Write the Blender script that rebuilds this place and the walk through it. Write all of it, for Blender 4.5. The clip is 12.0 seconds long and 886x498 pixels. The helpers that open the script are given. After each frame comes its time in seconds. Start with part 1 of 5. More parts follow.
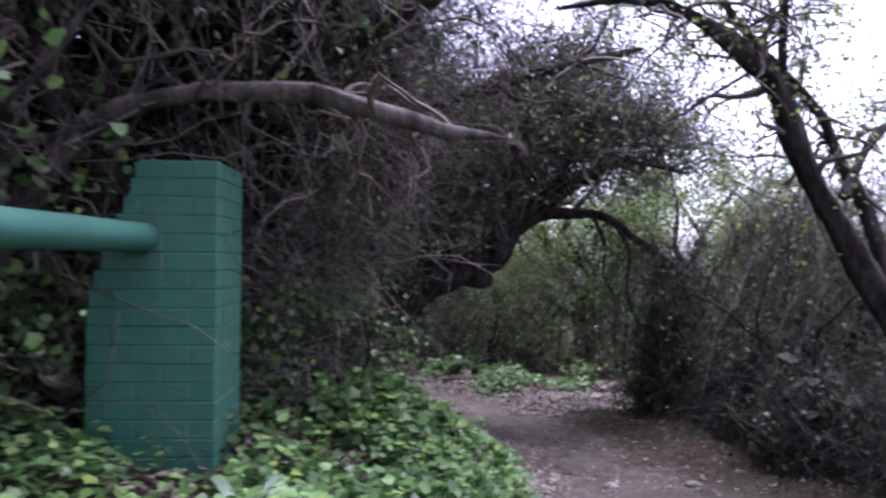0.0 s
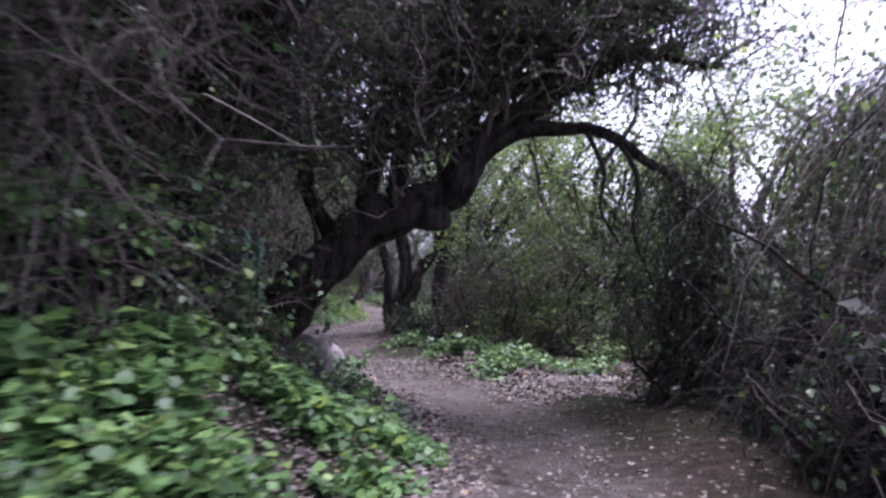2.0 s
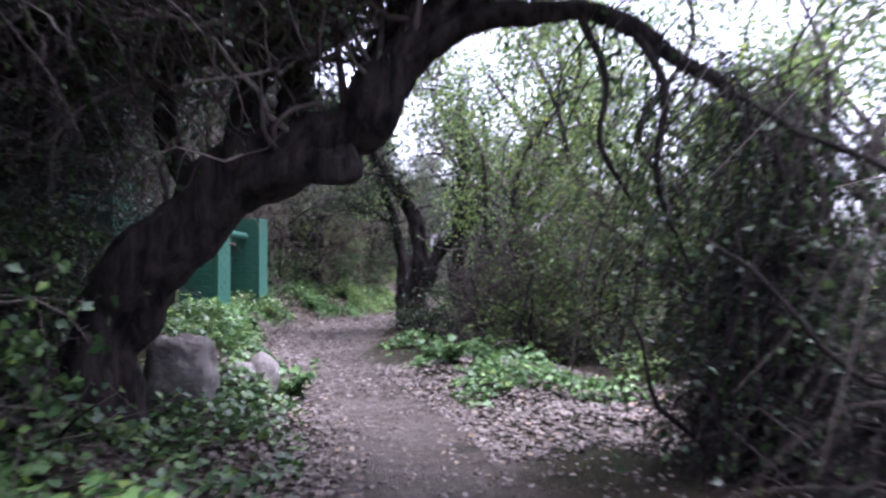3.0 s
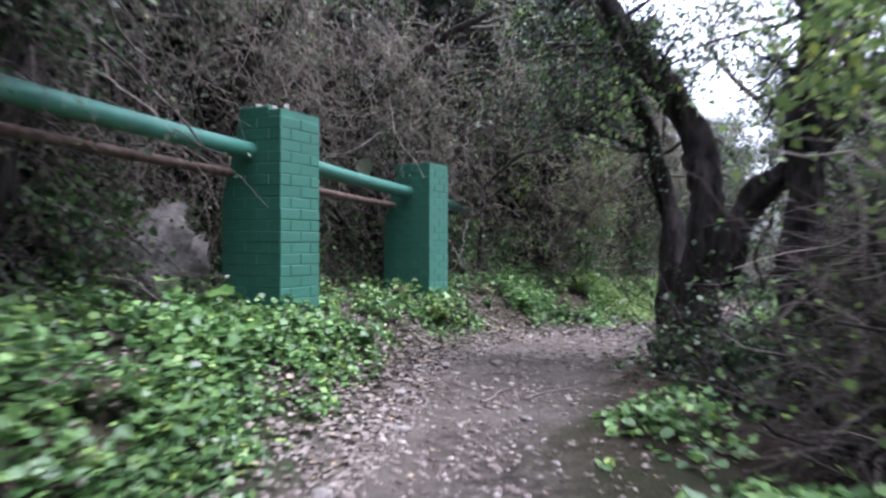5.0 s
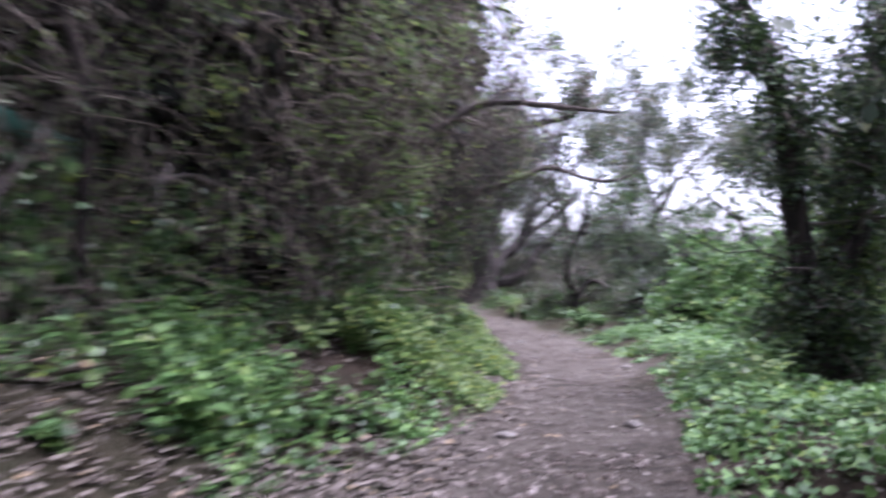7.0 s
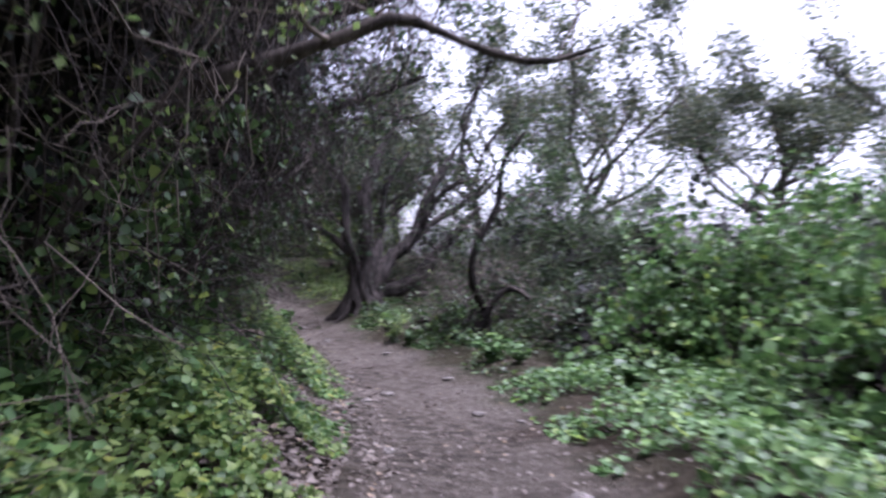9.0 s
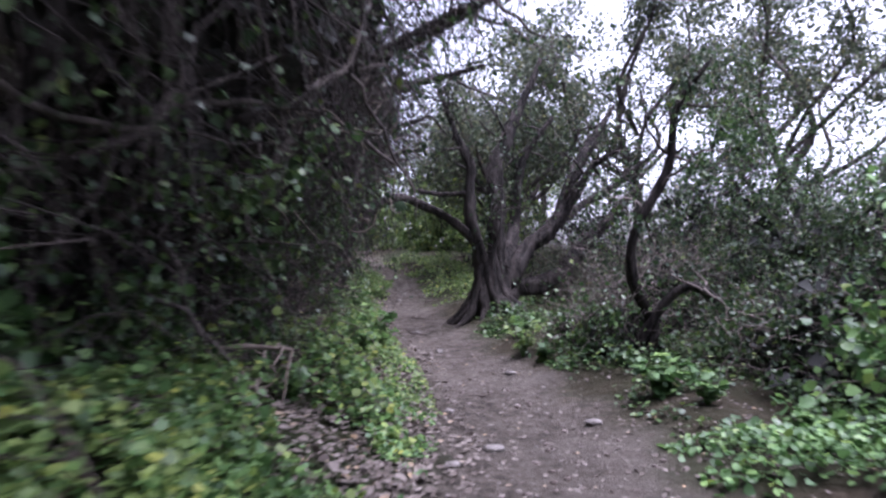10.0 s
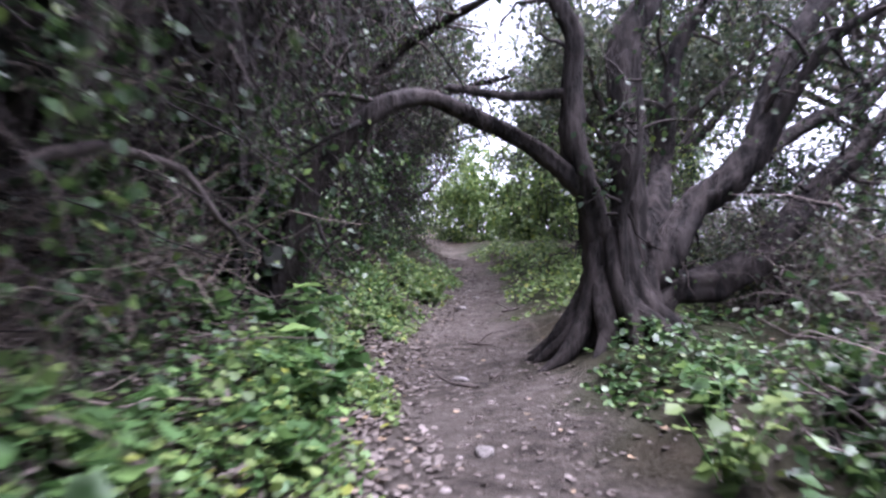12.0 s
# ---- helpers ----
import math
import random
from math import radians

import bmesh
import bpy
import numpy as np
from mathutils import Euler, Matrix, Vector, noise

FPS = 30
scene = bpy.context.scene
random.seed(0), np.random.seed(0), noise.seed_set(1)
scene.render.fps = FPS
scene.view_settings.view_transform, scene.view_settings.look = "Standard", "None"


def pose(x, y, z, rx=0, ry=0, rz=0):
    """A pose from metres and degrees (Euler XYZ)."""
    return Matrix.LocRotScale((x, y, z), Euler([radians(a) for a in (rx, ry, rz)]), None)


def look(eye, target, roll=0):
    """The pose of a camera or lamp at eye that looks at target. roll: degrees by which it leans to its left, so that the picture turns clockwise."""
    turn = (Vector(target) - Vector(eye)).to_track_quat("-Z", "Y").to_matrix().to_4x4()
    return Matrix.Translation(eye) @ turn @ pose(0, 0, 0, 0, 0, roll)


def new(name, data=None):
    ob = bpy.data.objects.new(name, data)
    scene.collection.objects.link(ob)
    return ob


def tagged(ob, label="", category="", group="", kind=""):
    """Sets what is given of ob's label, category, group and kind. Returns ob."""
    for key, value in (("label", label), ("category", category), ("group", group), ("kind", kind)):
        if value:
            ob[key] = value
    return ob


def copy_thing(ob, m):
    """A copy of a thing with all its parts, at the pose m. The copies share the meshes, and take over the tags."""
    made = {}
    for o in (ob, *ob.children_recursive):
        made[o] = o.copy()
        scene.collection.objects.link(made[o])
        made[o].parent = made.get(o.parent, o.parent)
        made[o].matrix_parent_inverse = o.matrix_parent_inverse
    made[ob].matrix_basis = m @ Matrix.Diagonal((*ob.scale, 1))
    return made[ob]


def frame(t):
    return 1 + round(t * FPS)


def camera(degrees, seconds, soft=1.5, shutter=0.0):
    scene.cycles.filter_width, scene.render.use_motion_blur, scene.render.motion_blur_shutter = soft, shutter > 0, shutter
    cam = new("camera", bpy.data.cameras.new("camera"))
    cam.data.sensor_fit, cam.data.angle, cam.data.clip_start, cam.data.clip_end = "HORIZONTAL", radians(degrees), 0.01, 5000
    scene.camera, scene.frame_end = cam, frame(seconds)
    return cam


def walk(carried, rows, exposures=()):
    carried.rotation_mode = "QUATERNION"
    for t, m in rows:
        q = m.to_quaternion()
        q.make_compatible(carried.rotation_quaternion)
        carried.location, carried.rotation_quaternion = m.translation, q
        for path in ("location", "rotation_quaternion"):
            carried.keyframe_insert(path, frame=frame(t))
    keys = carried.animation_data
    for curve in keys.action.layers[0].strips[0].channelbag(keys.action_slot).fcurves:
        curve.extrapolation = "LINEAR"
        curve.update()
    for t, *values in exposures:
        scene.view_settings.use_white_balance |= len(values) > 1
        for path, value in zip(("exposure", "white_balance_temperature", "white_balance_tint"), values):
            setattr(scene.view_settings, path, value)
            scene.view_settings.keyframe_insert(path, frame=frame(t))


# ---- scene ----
cam = camera(64.7, 12.0, soft=2.4, shutter=0.5)
METRES, EYE, TILT, LEAN, TURN = 26.0, 0.836, 1.0, -0.6, 0.0
ROWS = [
    (0.0, 0.0, 0.0, 0.0, -0.0, 0.0, -0.0),
    (0.5, 0.005, 0.0085, -0.0041, -4.5, 0.16, -0.47),
    (1.0, 0.0135, 0.0205, -0.0108, -5.66, 0.47, 0.35),
    (1.5, 0.0235, 0.039, -0.0162, -0.55, 0.27, -0.39),
    (2.0, 0.0415, 0.0685, -0.0202, 7.03, -0.05, 0.54),
    (2.5, 0.0566, 0.1071, -0.0226, 10.17, -0.65, 0.77),
    (3.0, 0.0615, 0.1492, -0.0249, 12.83, -0.91, 0.83),
    (3.5, 0.0593, 0.1918, -0.0304, 20.66, -0.74, 1.24),
    (4.5, 0.0345, 0.2985, -0.037, 31.5, -0.9, 1.0),
    (5.3, -0.0035, 0.3765, -0.0425, 37.0, -1.0, 0.9),
    (5.5, -0.0130, 0.3965, -0.0433, 35.82, -1.0, 0.85),
    (6.0, -0.0420, 0.4455, -0.0474, 28.31, -0.83, 0.84),
    (6.5, -0.0700, 0.4940, -0.0472, 27.68, -0.85, 0.08),
    (7.0, -0.0853, 0.5394, -0.0473, 15.22, -0.55, 0.55),
    (7.2, -0.0875, 0.5555, -0.0478, 9.9, -0.5, 0.55),
    (8.8, -0.0921, 0.681, -0.0541, 6.5, -0.1, 0.6),
    (9.0, -0.0927, 0.6968, -0.0549, 8.8, -0.11, 0.63),
    (9.5, -0.0954, 0.7367, -0.057, 19.16, -0.49, 1.32),
    (10.0, -0.1016, 0.7793, -0.0603, 21.59, -0.12, 0.86),
    (10.5, -0.1105, 0.8194, -0.0629, 23.01, -0.38, 1.05),
    (11.0, -0.1226, 0.8606, -0.0655, 28.32, 0.11, 1.2),
    (11.5, -0.1374, 0.8993, -0.0676, 30.47, -0.08, 1.32),
    (12.0, -0.1538, 0.9386, -0.0703, 31.26, 0.09, 1.14),
]
walk(cam, [(t, pose(0, 0, EYE, TILT, LEAN, TURN) @ pose(METRES * x, METRES * y, METRES * z, 90 + pitch, roll, yaw)) for t, x, y, z, yaw, pitch, roll in ROWS],
     exposures=[(0.0, 2.36, 5500, 38), (2.5, 2.65, 5500, 39), (3.0, 2.9, 5450, 34), (3.5, 3.0, 5450, 26), (5.5, 2.97, 5500, 25), (6.2, 2.94, 5550, 30), (6.5, 2.92, 5550, 33), (9.0, 2.32, 5550, 33), (11.0, 2.42, 5500, 33), (12.0, 2.8, 5550, 34)])

# ---- light ----
world = bpy.data.worlds.new("overcast_sky")
scene.world = world
world.use_nodes = True
wn = world.node_tree
sky = wn.nodes.new("ShaderNodeTexSky")
sky.sky_type, sky.sun_disc = "NISHITA", False
sky.sun_elevation, sky.sun_rotation = radians(72), radians(60)
sky.dust_density, sky.ozone_density = 3.0, 1.5
pale = wn.nodes.new("ShaderNodeHueSaturation")
pale.inputs["Saturation"].default_value = 0.22
wn.links.new(sky.outputs[0], pale.inputs["Color"])
wn.links.new(pale.outputs[0], wn.nodes["Background"].inputs[0])
wn.nodes["Background"].inputs[1].default_value = 0.1
sun = new("sun", bpy.data.lights.new("sun", "SUN"))
sun.data.energy, sun.data.angle, sun.data.color = 1.5, radians(35), (1.0, 0.97, 0.93)
sun.matrix_world = look((8, 17, 30), (0, 13, 0))

# ---- small tools ----
rng = np.random.default_rng(7)


def np_mesh(name, verts, faces, mat, smooth=False):
    """A mesh from an array of corners and an array of faces with equal corner counts."""
    verts, faces = np.asarray(verts, np.float32), np.asarray(faces, np.int32)
    me = bpy.data.meshes.new(name)
    k = faces.shape[1]
    me.vertices.add(len(verts))
    me.vertices.foreach_set("co", verts.ravel())
    me.loops.add(faces.size)
    me.loops.foreach_set("vertex_index", faces.ravel())
    me.polygons.add(len(faces))
    me.polygons.foreach_set("loop_start", np.arange(0, faces.size, k, dtype=np.int32))
    if smooth:
        me.polygons.foreach_set("use_smooth", np.ones(len(faces), bool))
    me.update(calc_edges=True)
    me.materials.append(mat)
    return me


def np_part(name, vf, mat, parent, label="", smooth=False):
    ob = new(name, np_mesh(name, vf[0], vf[1], mat, smooth))
    ob.parent = parent
    if label:
        tagged(ob, label)
    if name in ("twig_mass", "leaf_mass", "ivy_mass", "crown", "inner_foliage"):
        tagged(ob, kind="stuff")
    return ob


def part(name, bm, mat, parent, label="", smooth=False):
    me = bpy.data.meshes.new(name)
    if smooth:
        for f in bm.faces:
            f.smooth = True
    bm.to_mesh(me)
    bm.free()
    me.materials.append(mat)
    ob = new(name, me)
    ob.parent = parent
    if label:
        tagged(ob, label)
    return ob


def join(*vfs):
    vs, fs, n = [], [], 0
    for v, f in vfs:
        vs.append(v)
        fs.append(f + n)
        n += len(v)
    return np.concatenate(vs), np.concatenate(fs)


def unit(v):
    return v / np.maximum(np.linalg.norm(v, axis=-1, keepdims=True), 1e-9)


def tubes(p, r, sides=4):
    """Tapered tubes along K polylines of N points: p (K, N, 3), r (K, N)."""
    p = np.asarray(p, float)
    k, n, _ = p.shape
    d = np.empty_like(p)
    d[:, 1:-1] = p[:, 2:] - p[:, :-2]
    d[:, 0], d[:, -1] = p[:, 1] - p[:, 0], p[:, -1] - p[:, -2]
    d = unit(d)
    ref = np.where(np.abs(d[:, :1, 2:]) > 0.8, [[[1.0, 0.3, 0]]], [[[0, 0.1, 1.0]]])
    a = np.empty_like(d)
    a[:, 0] = unit(np.cross(d[:, 0], ref[:, 0]))
    for i in range(1, n):
        a[:, i] = unit(a[:, i - 1] - d[:, i] * (a[:, i - 1] * d[:, i]).sum(-1, keepdims=True))
    b = np.cross(d, a)
    ang = np.arange(sides) * 2 * np.pi / sides
    v = p[:, :, None] + r[:, :, None, None] * (np.cos(ang)[:, None] * a[:, :, None] + np.sin(ang)[:, None] * b[:, :, None])
    i = np.arange(k)[:, None, None] * n * sides + np.arange(n - 1)[None, :, None] * sides
    j = np.arange(sides)[None, None]
    j2 = (j + 1) % sides
    f = np.stack([i + j, i + j2, i + sides + j2, i + sides + j], -1).reshape(-1, 4)
    return v.reshape(-1, 3), f


def wander(start, direction, length, n, curl=0.35, droop=0.0):
    """Random walks: K starts, first directions, lengths; n points each."""
    k = len(start)
    p = np.empty((k, n, 3))
    p[:, 0] = start
    d = unit(np.asarray(direction, float))
    step = (np.asarray(length) / (n - 1)).reshape(-1, 1)
    for i in range(1, n):
        d = unit(d + rng.normal(0, curl, (k, 3)) + np.array([0, 0, -droop]))
        p[:, i] = p[:, i - 1] + d * step
    return p


def taper(k, n, r0, r1):
    r0 = np.broadcast_to(np.asarray(r0, float), (k,))
    return r0[:, None] * np.linspace(1, r1, n)[None]


def leaves(pos, size, droop=0.5, flat=0.0, wide=0.75):
    """Folded four-cornered leaves at K places; flat: how far they lie level."""
    k = len(pos)
    size = np.broadcast_to(np.asarray(size, float), (k,)) * rng.uniform(0.6, 1.3, k)
    tip = rng.normal(0, 1, (k, 3))
    tip[:, 2] = tip[:, 2] * (1 - flat) - droop * (1 - flat)
    tip = unit(tip)
    up = rng.normal(0, 1 - 0.8 * flat, (k, 3)) + np.array([0, 0, 0.8 + 2 * flat])
    side = unit(np.cross(tip, up))
    nor = np.cross(side, tip)
    s = size[:, None]
    a = pos - tip * s * 0.5
    c = pos + tip * s * 0.5
    m = pos - tip * s * 0.08
    lift = nor * s * rng.uniform(0.03, 0.2, (k, 1))
    b = m + side * s * wide * 0.5 + lift
    e = m - side * s * wide * 0.5 + lift
    if wide > 0.9:
        b2 = pos + tip * s * 0.26 + side * s * 0.36 + lift * 0.6
        e2 = pos + tip * s * 0.26 - side * s * 0.36 + lift * 0.6
        b, e = b - tip * s * 0.16, e - tip * s * 0.16
        v = np.stack([a + tip * s * 0.1, b, b2, c, e2, e], 1).reshape(-1, 3)
        i = np.arange(k)[:, None] * 6
        return v, np.concatenate([i + np.array([[0, q, q + 1]]) for q in (1, 2, 3, 4)])
    v = np.stack([a, b, c, e], 1).reshape(-1, 3)
    i = np.arange(k)[:, None] * 4
    f = np.concatenate([i + np.array([[0, 1, 2]]), i + np.array([[0, 2, 3]])])
    return v, f


def clumped(centres, n, spread):
    """n places gathered in uneven clumps round the centres."""
    share = rng.random(len(centres)) ** 2 + 0.05
    at_c = rng.choice(len(centres), n, p=share / share.sum())
    return centres[at_c] + rng.normal(0, spread, (n, 3)) * rng.uniform(0.5, 1.3, (n, 1))


def spline(pts, n):
    """n points on a smooth curve through a few (x, y, z, r) points."""
    q = np.array(pts, float)
    q = np.vstack([2 * q[0] - q[1], q, 2 * q[-1] - q[-2]])
    u = np.linspace(0, len(pts) - 1 - 1e-6, n)
    i = u.astype(int)
    t = (u - i)[:, None]
    a, b, c, d = q[i], q[i + 1], q[i + 2], q[i + 3]
    return 0.5 * (2 * b + (c - a) * t + (2 * a - 5 * b + 4 * c - d) * t * t + (3 * b - a - 3 * c + d) * t ** 3)


def limb_mesh(pts, n=36, sides=12, rough=0.36):
    """One limb with knots and bark ridges, closed at its tip."""
    q = np.array(pts, float)
    length = np.linalg.norm(np.diff(q[:, :3], axis=0), axis=1).sum()
    n = int(min(n, max(8, length / (0.55 * q[:, 3].mean()))))
    s = spline(pts, n)
    p, r = s[:, :3].copy(), np.maximum(s[:, 3], 0.005)
    along = np.linspace(0, length, n)
    ph = rng.uniform(0, 6.28, 8)
    for c in range(3):
        p[1:, c] += r[1:] * (0.15 * np.sin(along[1:] * 5.1 + ph[c]) + 0.08 * np.sin(along[1:] * 11.3 + ph[c + 3]))
    v, f = tubes(p[None], r[None], sides)
    v = v.reshape(n, sides, 3)
    ang = np.arange(sides) * 2 * np.pi / sides
    swirl = ang[None] + along[:, None] * 0.9
    ridge = 1 + rough * (0.30 * np.sin(3 * swirl + ph[6]) + 0.28 * np.sin(5 * ang[None] + ph[7] + 0.4 * np.sin(along * 3)[:, None])) + rough * 0.25 * np.sin(along * 7 + ph[0])[:, None] + rough * 0.16 * rng.normal(0, 1, (n, sides))
    v = p[:, None] + (v - p[:, None]) * ridge[:, :, None]
    v[-1] = p[-1]
    return v.reshape(-1, 3), f


# ---- the lie of the land ----
GROUND_Y = [-27.857, -4.643, 0.0, 1.114, 1.857, 2.786, 3.9, 5.014, 10.214, 11.607, 13.0, 13.929, 18.107, 20.429, 22.286, 24.421, 26.0, 29.064, 33.429, 38.071, 55.714]
GROUND_Z = [0.186, 0.046, -0.046, -0.399, -0.483, -0.52, -0.566, -0.687, -0.947, -1.021, -1.021, -1.012, -1.133, -1.244, -1.346, -1.439, -1.365, -1.207, -0.78, -0.42, 0.2]
PATH_Y = [-27.857, 0.0, 1.857, 4.643, 5.943, 7.707, 9.286, 10.214, 12.35, 13.929, 15.321, 17.271, 19.036, 21.079, 24.143, 26.65, 28.321, 32.5, 37.143, 55.714]
PATH_X = [1.0, 0.75, 1.22, 1.2, 1.08, 0.557, -0.279, -0.789, -1.95, -2.6, -2.739, -2.554, -2.554, -2.739, -3.529, -5.014, -6.3, -8.3, -11.5, -23.5]
PATH_W = [1.1, 1.1, 0.85, 0.66, 0.52, 0.6, 0.604, 0.604, 0.669, 0.789, 0.836, 0.604, 0.604, 0.65, 0.696, 0.631, 0.6, 0.32, 0.3, 0.4]


def smooth_table(y, ys, vs, w=0.5):
    return sum(np.interp(np.asarray(y) + o, ys, vs) for o in (-w, -w / 2, 0, w / 2, w)) / 5


def path_mid(y):
    return smooth_table(y, PATH_Y, PATH_X, 0.7)


def path_half(y):
    return smooth_table(y, PATH_Y, PATH_W)


def base_z(y):
    return smooth_table(y, GROUND_Y, GROUND_Z, 0.35)


def ease(a, b, x):
    t = np.clip((x - a) / (b - a), 0, 1)
    return t * t * (3 - 2 * t)


def waves(x, y):
    return (np.sin(1.9 * x + 0.7 * y) * np.cos(1.3 * y - 0.8 * x) + 0.5 * np.sin(4.1 * x - 2.3 * y + 1) + 0.35 * np.sin(7.3 * y + 3.1 * x)
            + 0.22 * np.sin(13.1 * x + 5 * y) * np.cos(11.7 * y - 3 * x))


def height(x, y):
    """The ground's height at x, y."""
    x, y = np.asarray(x, float), np.asarray(y, float)
    d = x - path_mid(y)
    h = path_half(y) + 0.08 * np.sin(2.3 * y) + 0.05 * np.sin(5.9 * y + x)
    left, right = -d - h, d - h
    z = base_z(y)
    low = ease(4.8, 6.0, y) * ease(8.4, 7.7, y)
    z = z + 0.4 * ease(0, 0.9, left) * (1 - 0.8 * low) + 0.32 * low * ease(1.05, 1.6, left) + 0.12 * np.clip(left - 0.9, 0, 30) + 0.5 * ease(2.5, 6, left)
    z = z + 0.10 * ease(0, 0.5, right) + 0.3 * ease(1.5, 4, right) * ease(9, 4, y) - 0.06 * np.clip(right - 2.5, 0, 40)
    z = z - 0.05 * ease(0.2, -0.5, np.abs(d) - h * 0.9)
    z = z + waves(x, y) * (0.012 + 0.05 * ease(0, 1.2, np.abs(d) - h))
    return np.where(np.hypot(x, y - 15) > 60, np.minimum(z, 0) - 0.02 * (np.hypot(x, y - 15) - 60), z)


def clear_of_path(p):
    """True for places outside the trodden way up to head height."""
    d = np.abs(p[..., 0] - path_mid(p[..., 1])) - path_half(p[..., 1])
    h = p[..., 2] - base_z(p[..., 1])
    return (d > -0.02) | (h > 1.75) | (h < 0.02) | (p[..., 1] > 34.5)


# ---- materials ----
def material(name, rough=0.8, spec=0.3, metal=0.0):
    m = bpy.data.materials.new(name)
    m.use_nodes = True
    b = m.node_tree.nodes["Principled BSDF"]
    b.inputs["Roughness"].default_value, b.inputs["Metallic"].default_value = rough, metal
    b.inputs["Specular IOR Level"].default_value = spec
    return m, m.node_tree, b


def add(nt, kind, **values):
    n = nt.nodes.new(kind)
    for k, v in values.items():
        if k in n.inputs:
            n.inputs[k].default_value = v
    return n


def ramp(nt, source, stops):
    r = nt.nodes.new("ShaderNodeValToRGB")
    e = r.color_ramp.elements
    while len(e) < len(stops):
        e.new(0.5)
    for i, (at, c) in enumerate(stops):
        e[i].position, e[i].color = at, (*c, 1)
    nt.links.new(source, r.inputs[0])
    return r.outputs[0]


def blend(nt, fac, a, b, kind="MIX"):
    m = nt.nodes.new("ShaderNodeMix")
    m.data_type, m.blend_type = "RGBA", kind
    for s, v in ((m.inputs["Factor"], fac), (m.inputs["A"], a), (m.inputs["B"], b)):
        if isinstance(v, (int, float)):
            s.default_value = v
        elif isinstance(v, tuple):
            s.default_value = (*v, 1)
        else:
            nt.links.new(v, s)
    return m.outputs["Result"]


def grain(nt, scale, detail=6, rough=0.6, stretch=None):
    c = nt.nodes.new("ShaderNodeTexCoord")
    t = add(nt, "ShaderNodeTexNoise", Scale=scale, Detail=detail, Roughness=rough)
    if stretch:
        mp = add(nt, "ShaderNodeMapping", Scale=stretch)
        nt.links.new(c.outputs["Object"], mp.inputs[0])
        nt.links.new(mp.outputs[0], t.inputs["Vector"])
    else:
        nt.links.new(c.outputs["Object"], t.inputs["Vector"])
    return t.outputs["Fac"]


def relief(nt, b, source, strength, distance):
    n = add(nt, "ShaderNodeBump", Strength=strength, Distance=distance)
    nt.links.new(source, n.inputs["Height"])
    nt.links.new(n.outputs[0], b.inputs["Normal"])


def leaf_material(name, dark, mid, light, gloss=0.45, glow=0.25):
    """Leaves: each its own green, some light passing through."""
    m, nt, b = material(name, gloss, 0.4)
    g = nt.nodes.new("ShaderNodeNewGeometry")
    c = ramp(nt, g.outputs["Random Per Island"], [(0, dark), (0.5, mid), (0.93, light), (1.0, (light[0] * 1.35, light[1] * 1.1, light[2] * 0.7))])
    c = blend(nt, 0.5, c, ramp(nt, grain(nt, 1.3, 3), [(0.3, (0.45, 0.45, 0.45)), (0.7, (1, 1, 1))]), "MULTIPLY")
    nt.links.new(c, b.inputs["Base Color"])
    tr = nt.nodes.new("ShaderNodeBsdfTranslucent")
    nt.links.new(c, tr.inputs[0])
    mix = nt.nodes.new("ShaderNodeMixShader")
    mix.inputs[0].default_value = glow
    nt.links.new(b.outputs[0], mix.inputs[1])
    nt.links.new(tr.outputs[0], mix.inputs[2])
    nt.links.new(mix.outputs[0], nt.nodes["Material Output"].inputs[0])
    return m


def bark_material(name, dark, light, scale=9, depth=0.02):
    m, nt, b = material(name, 0.9, 0.15)
    n1 = grain(nt, scale, 8, 0.65, (1, 1, 0.25))
    n2 = grain(nt, 2.0, 3)
    c = ramp(nt, n1, [(0.38, dark), (0.64, light)])
    c = blend(nt, ramp(nt, n2, [(0.55, (0, 0, 0)), (0.75, (0.5, 0.5, 0.5))]), c, tuple(0.7 * u + 0.035 for u in light))
    nt.links.new(c, b.inputs["Base Color"])
    relief(nt, b, n1, 1.0, depth)
    return m


def twig_material(name, dark, light):
    m, nt, b = material(name, 0.85, 0.2)
    g = nt.nodes.new("ShaderNodeNewGeometry")
    c = ramp(nt, g.outputs["Random Per Island"], [(0, dark), (0.75, tuple(0.5 * (p + q) for p, q in zip(dark, light))), (1, light)])
    c = blend(nt, 0.6, c, ramp(nt, grain(nt, 14), [(0.3, (0.5, 0.5, 0.5)), (0.7, (1, 1, 1))]), "MULTIPLY")
    nt.links.new(c, b.inputs["Base Color"])
    return m


IVY = leaf_material("ivy_leaf", (0.022, 0.052, 0.016), (0.05, 0.106, 0.031), (0.12, 0.2, 0.056), 0.42)
HERB = leaf_material("herb_leaf", (0.04, 0.092, 0.026), (0.088, 0.182, 0.052), (0.18, 0.31, 0.09), 0.5, 0.35)
SCRUB = leaf_material("scrub_leaf", (0.018, 0.036, 0.016), (0.035, 0.068, 0.026), (0.08, 0.13, 0.04), 0.5, 0.3)
# Near-black leaves: the shade inside hedges and shrubs is put into their colour.
SHADE = leaf_material("shade_dark_inner_leaf", (0.005, 0.006, 0.004), (0.010, 0.012, 0.008), (0.02, 0.023, 0.014), 0.8, 0.03)
# Greyed, paler copy of the greens; haze is put into the colour.
HAZY = leaf_material("hazy_grey_green_leaf", (0.045, 0.06, 0.035), (0.09, 0.115, 0.065), (0.17, 0.195, 0.115), 0.6, 0.4)
BLADE = leaf_material("strap_leaf", (0.07, 0.11, 0.07), (0.10, 0.15, 0.10), (0.14, 0.19, 0.13), 0.45, 0.15)
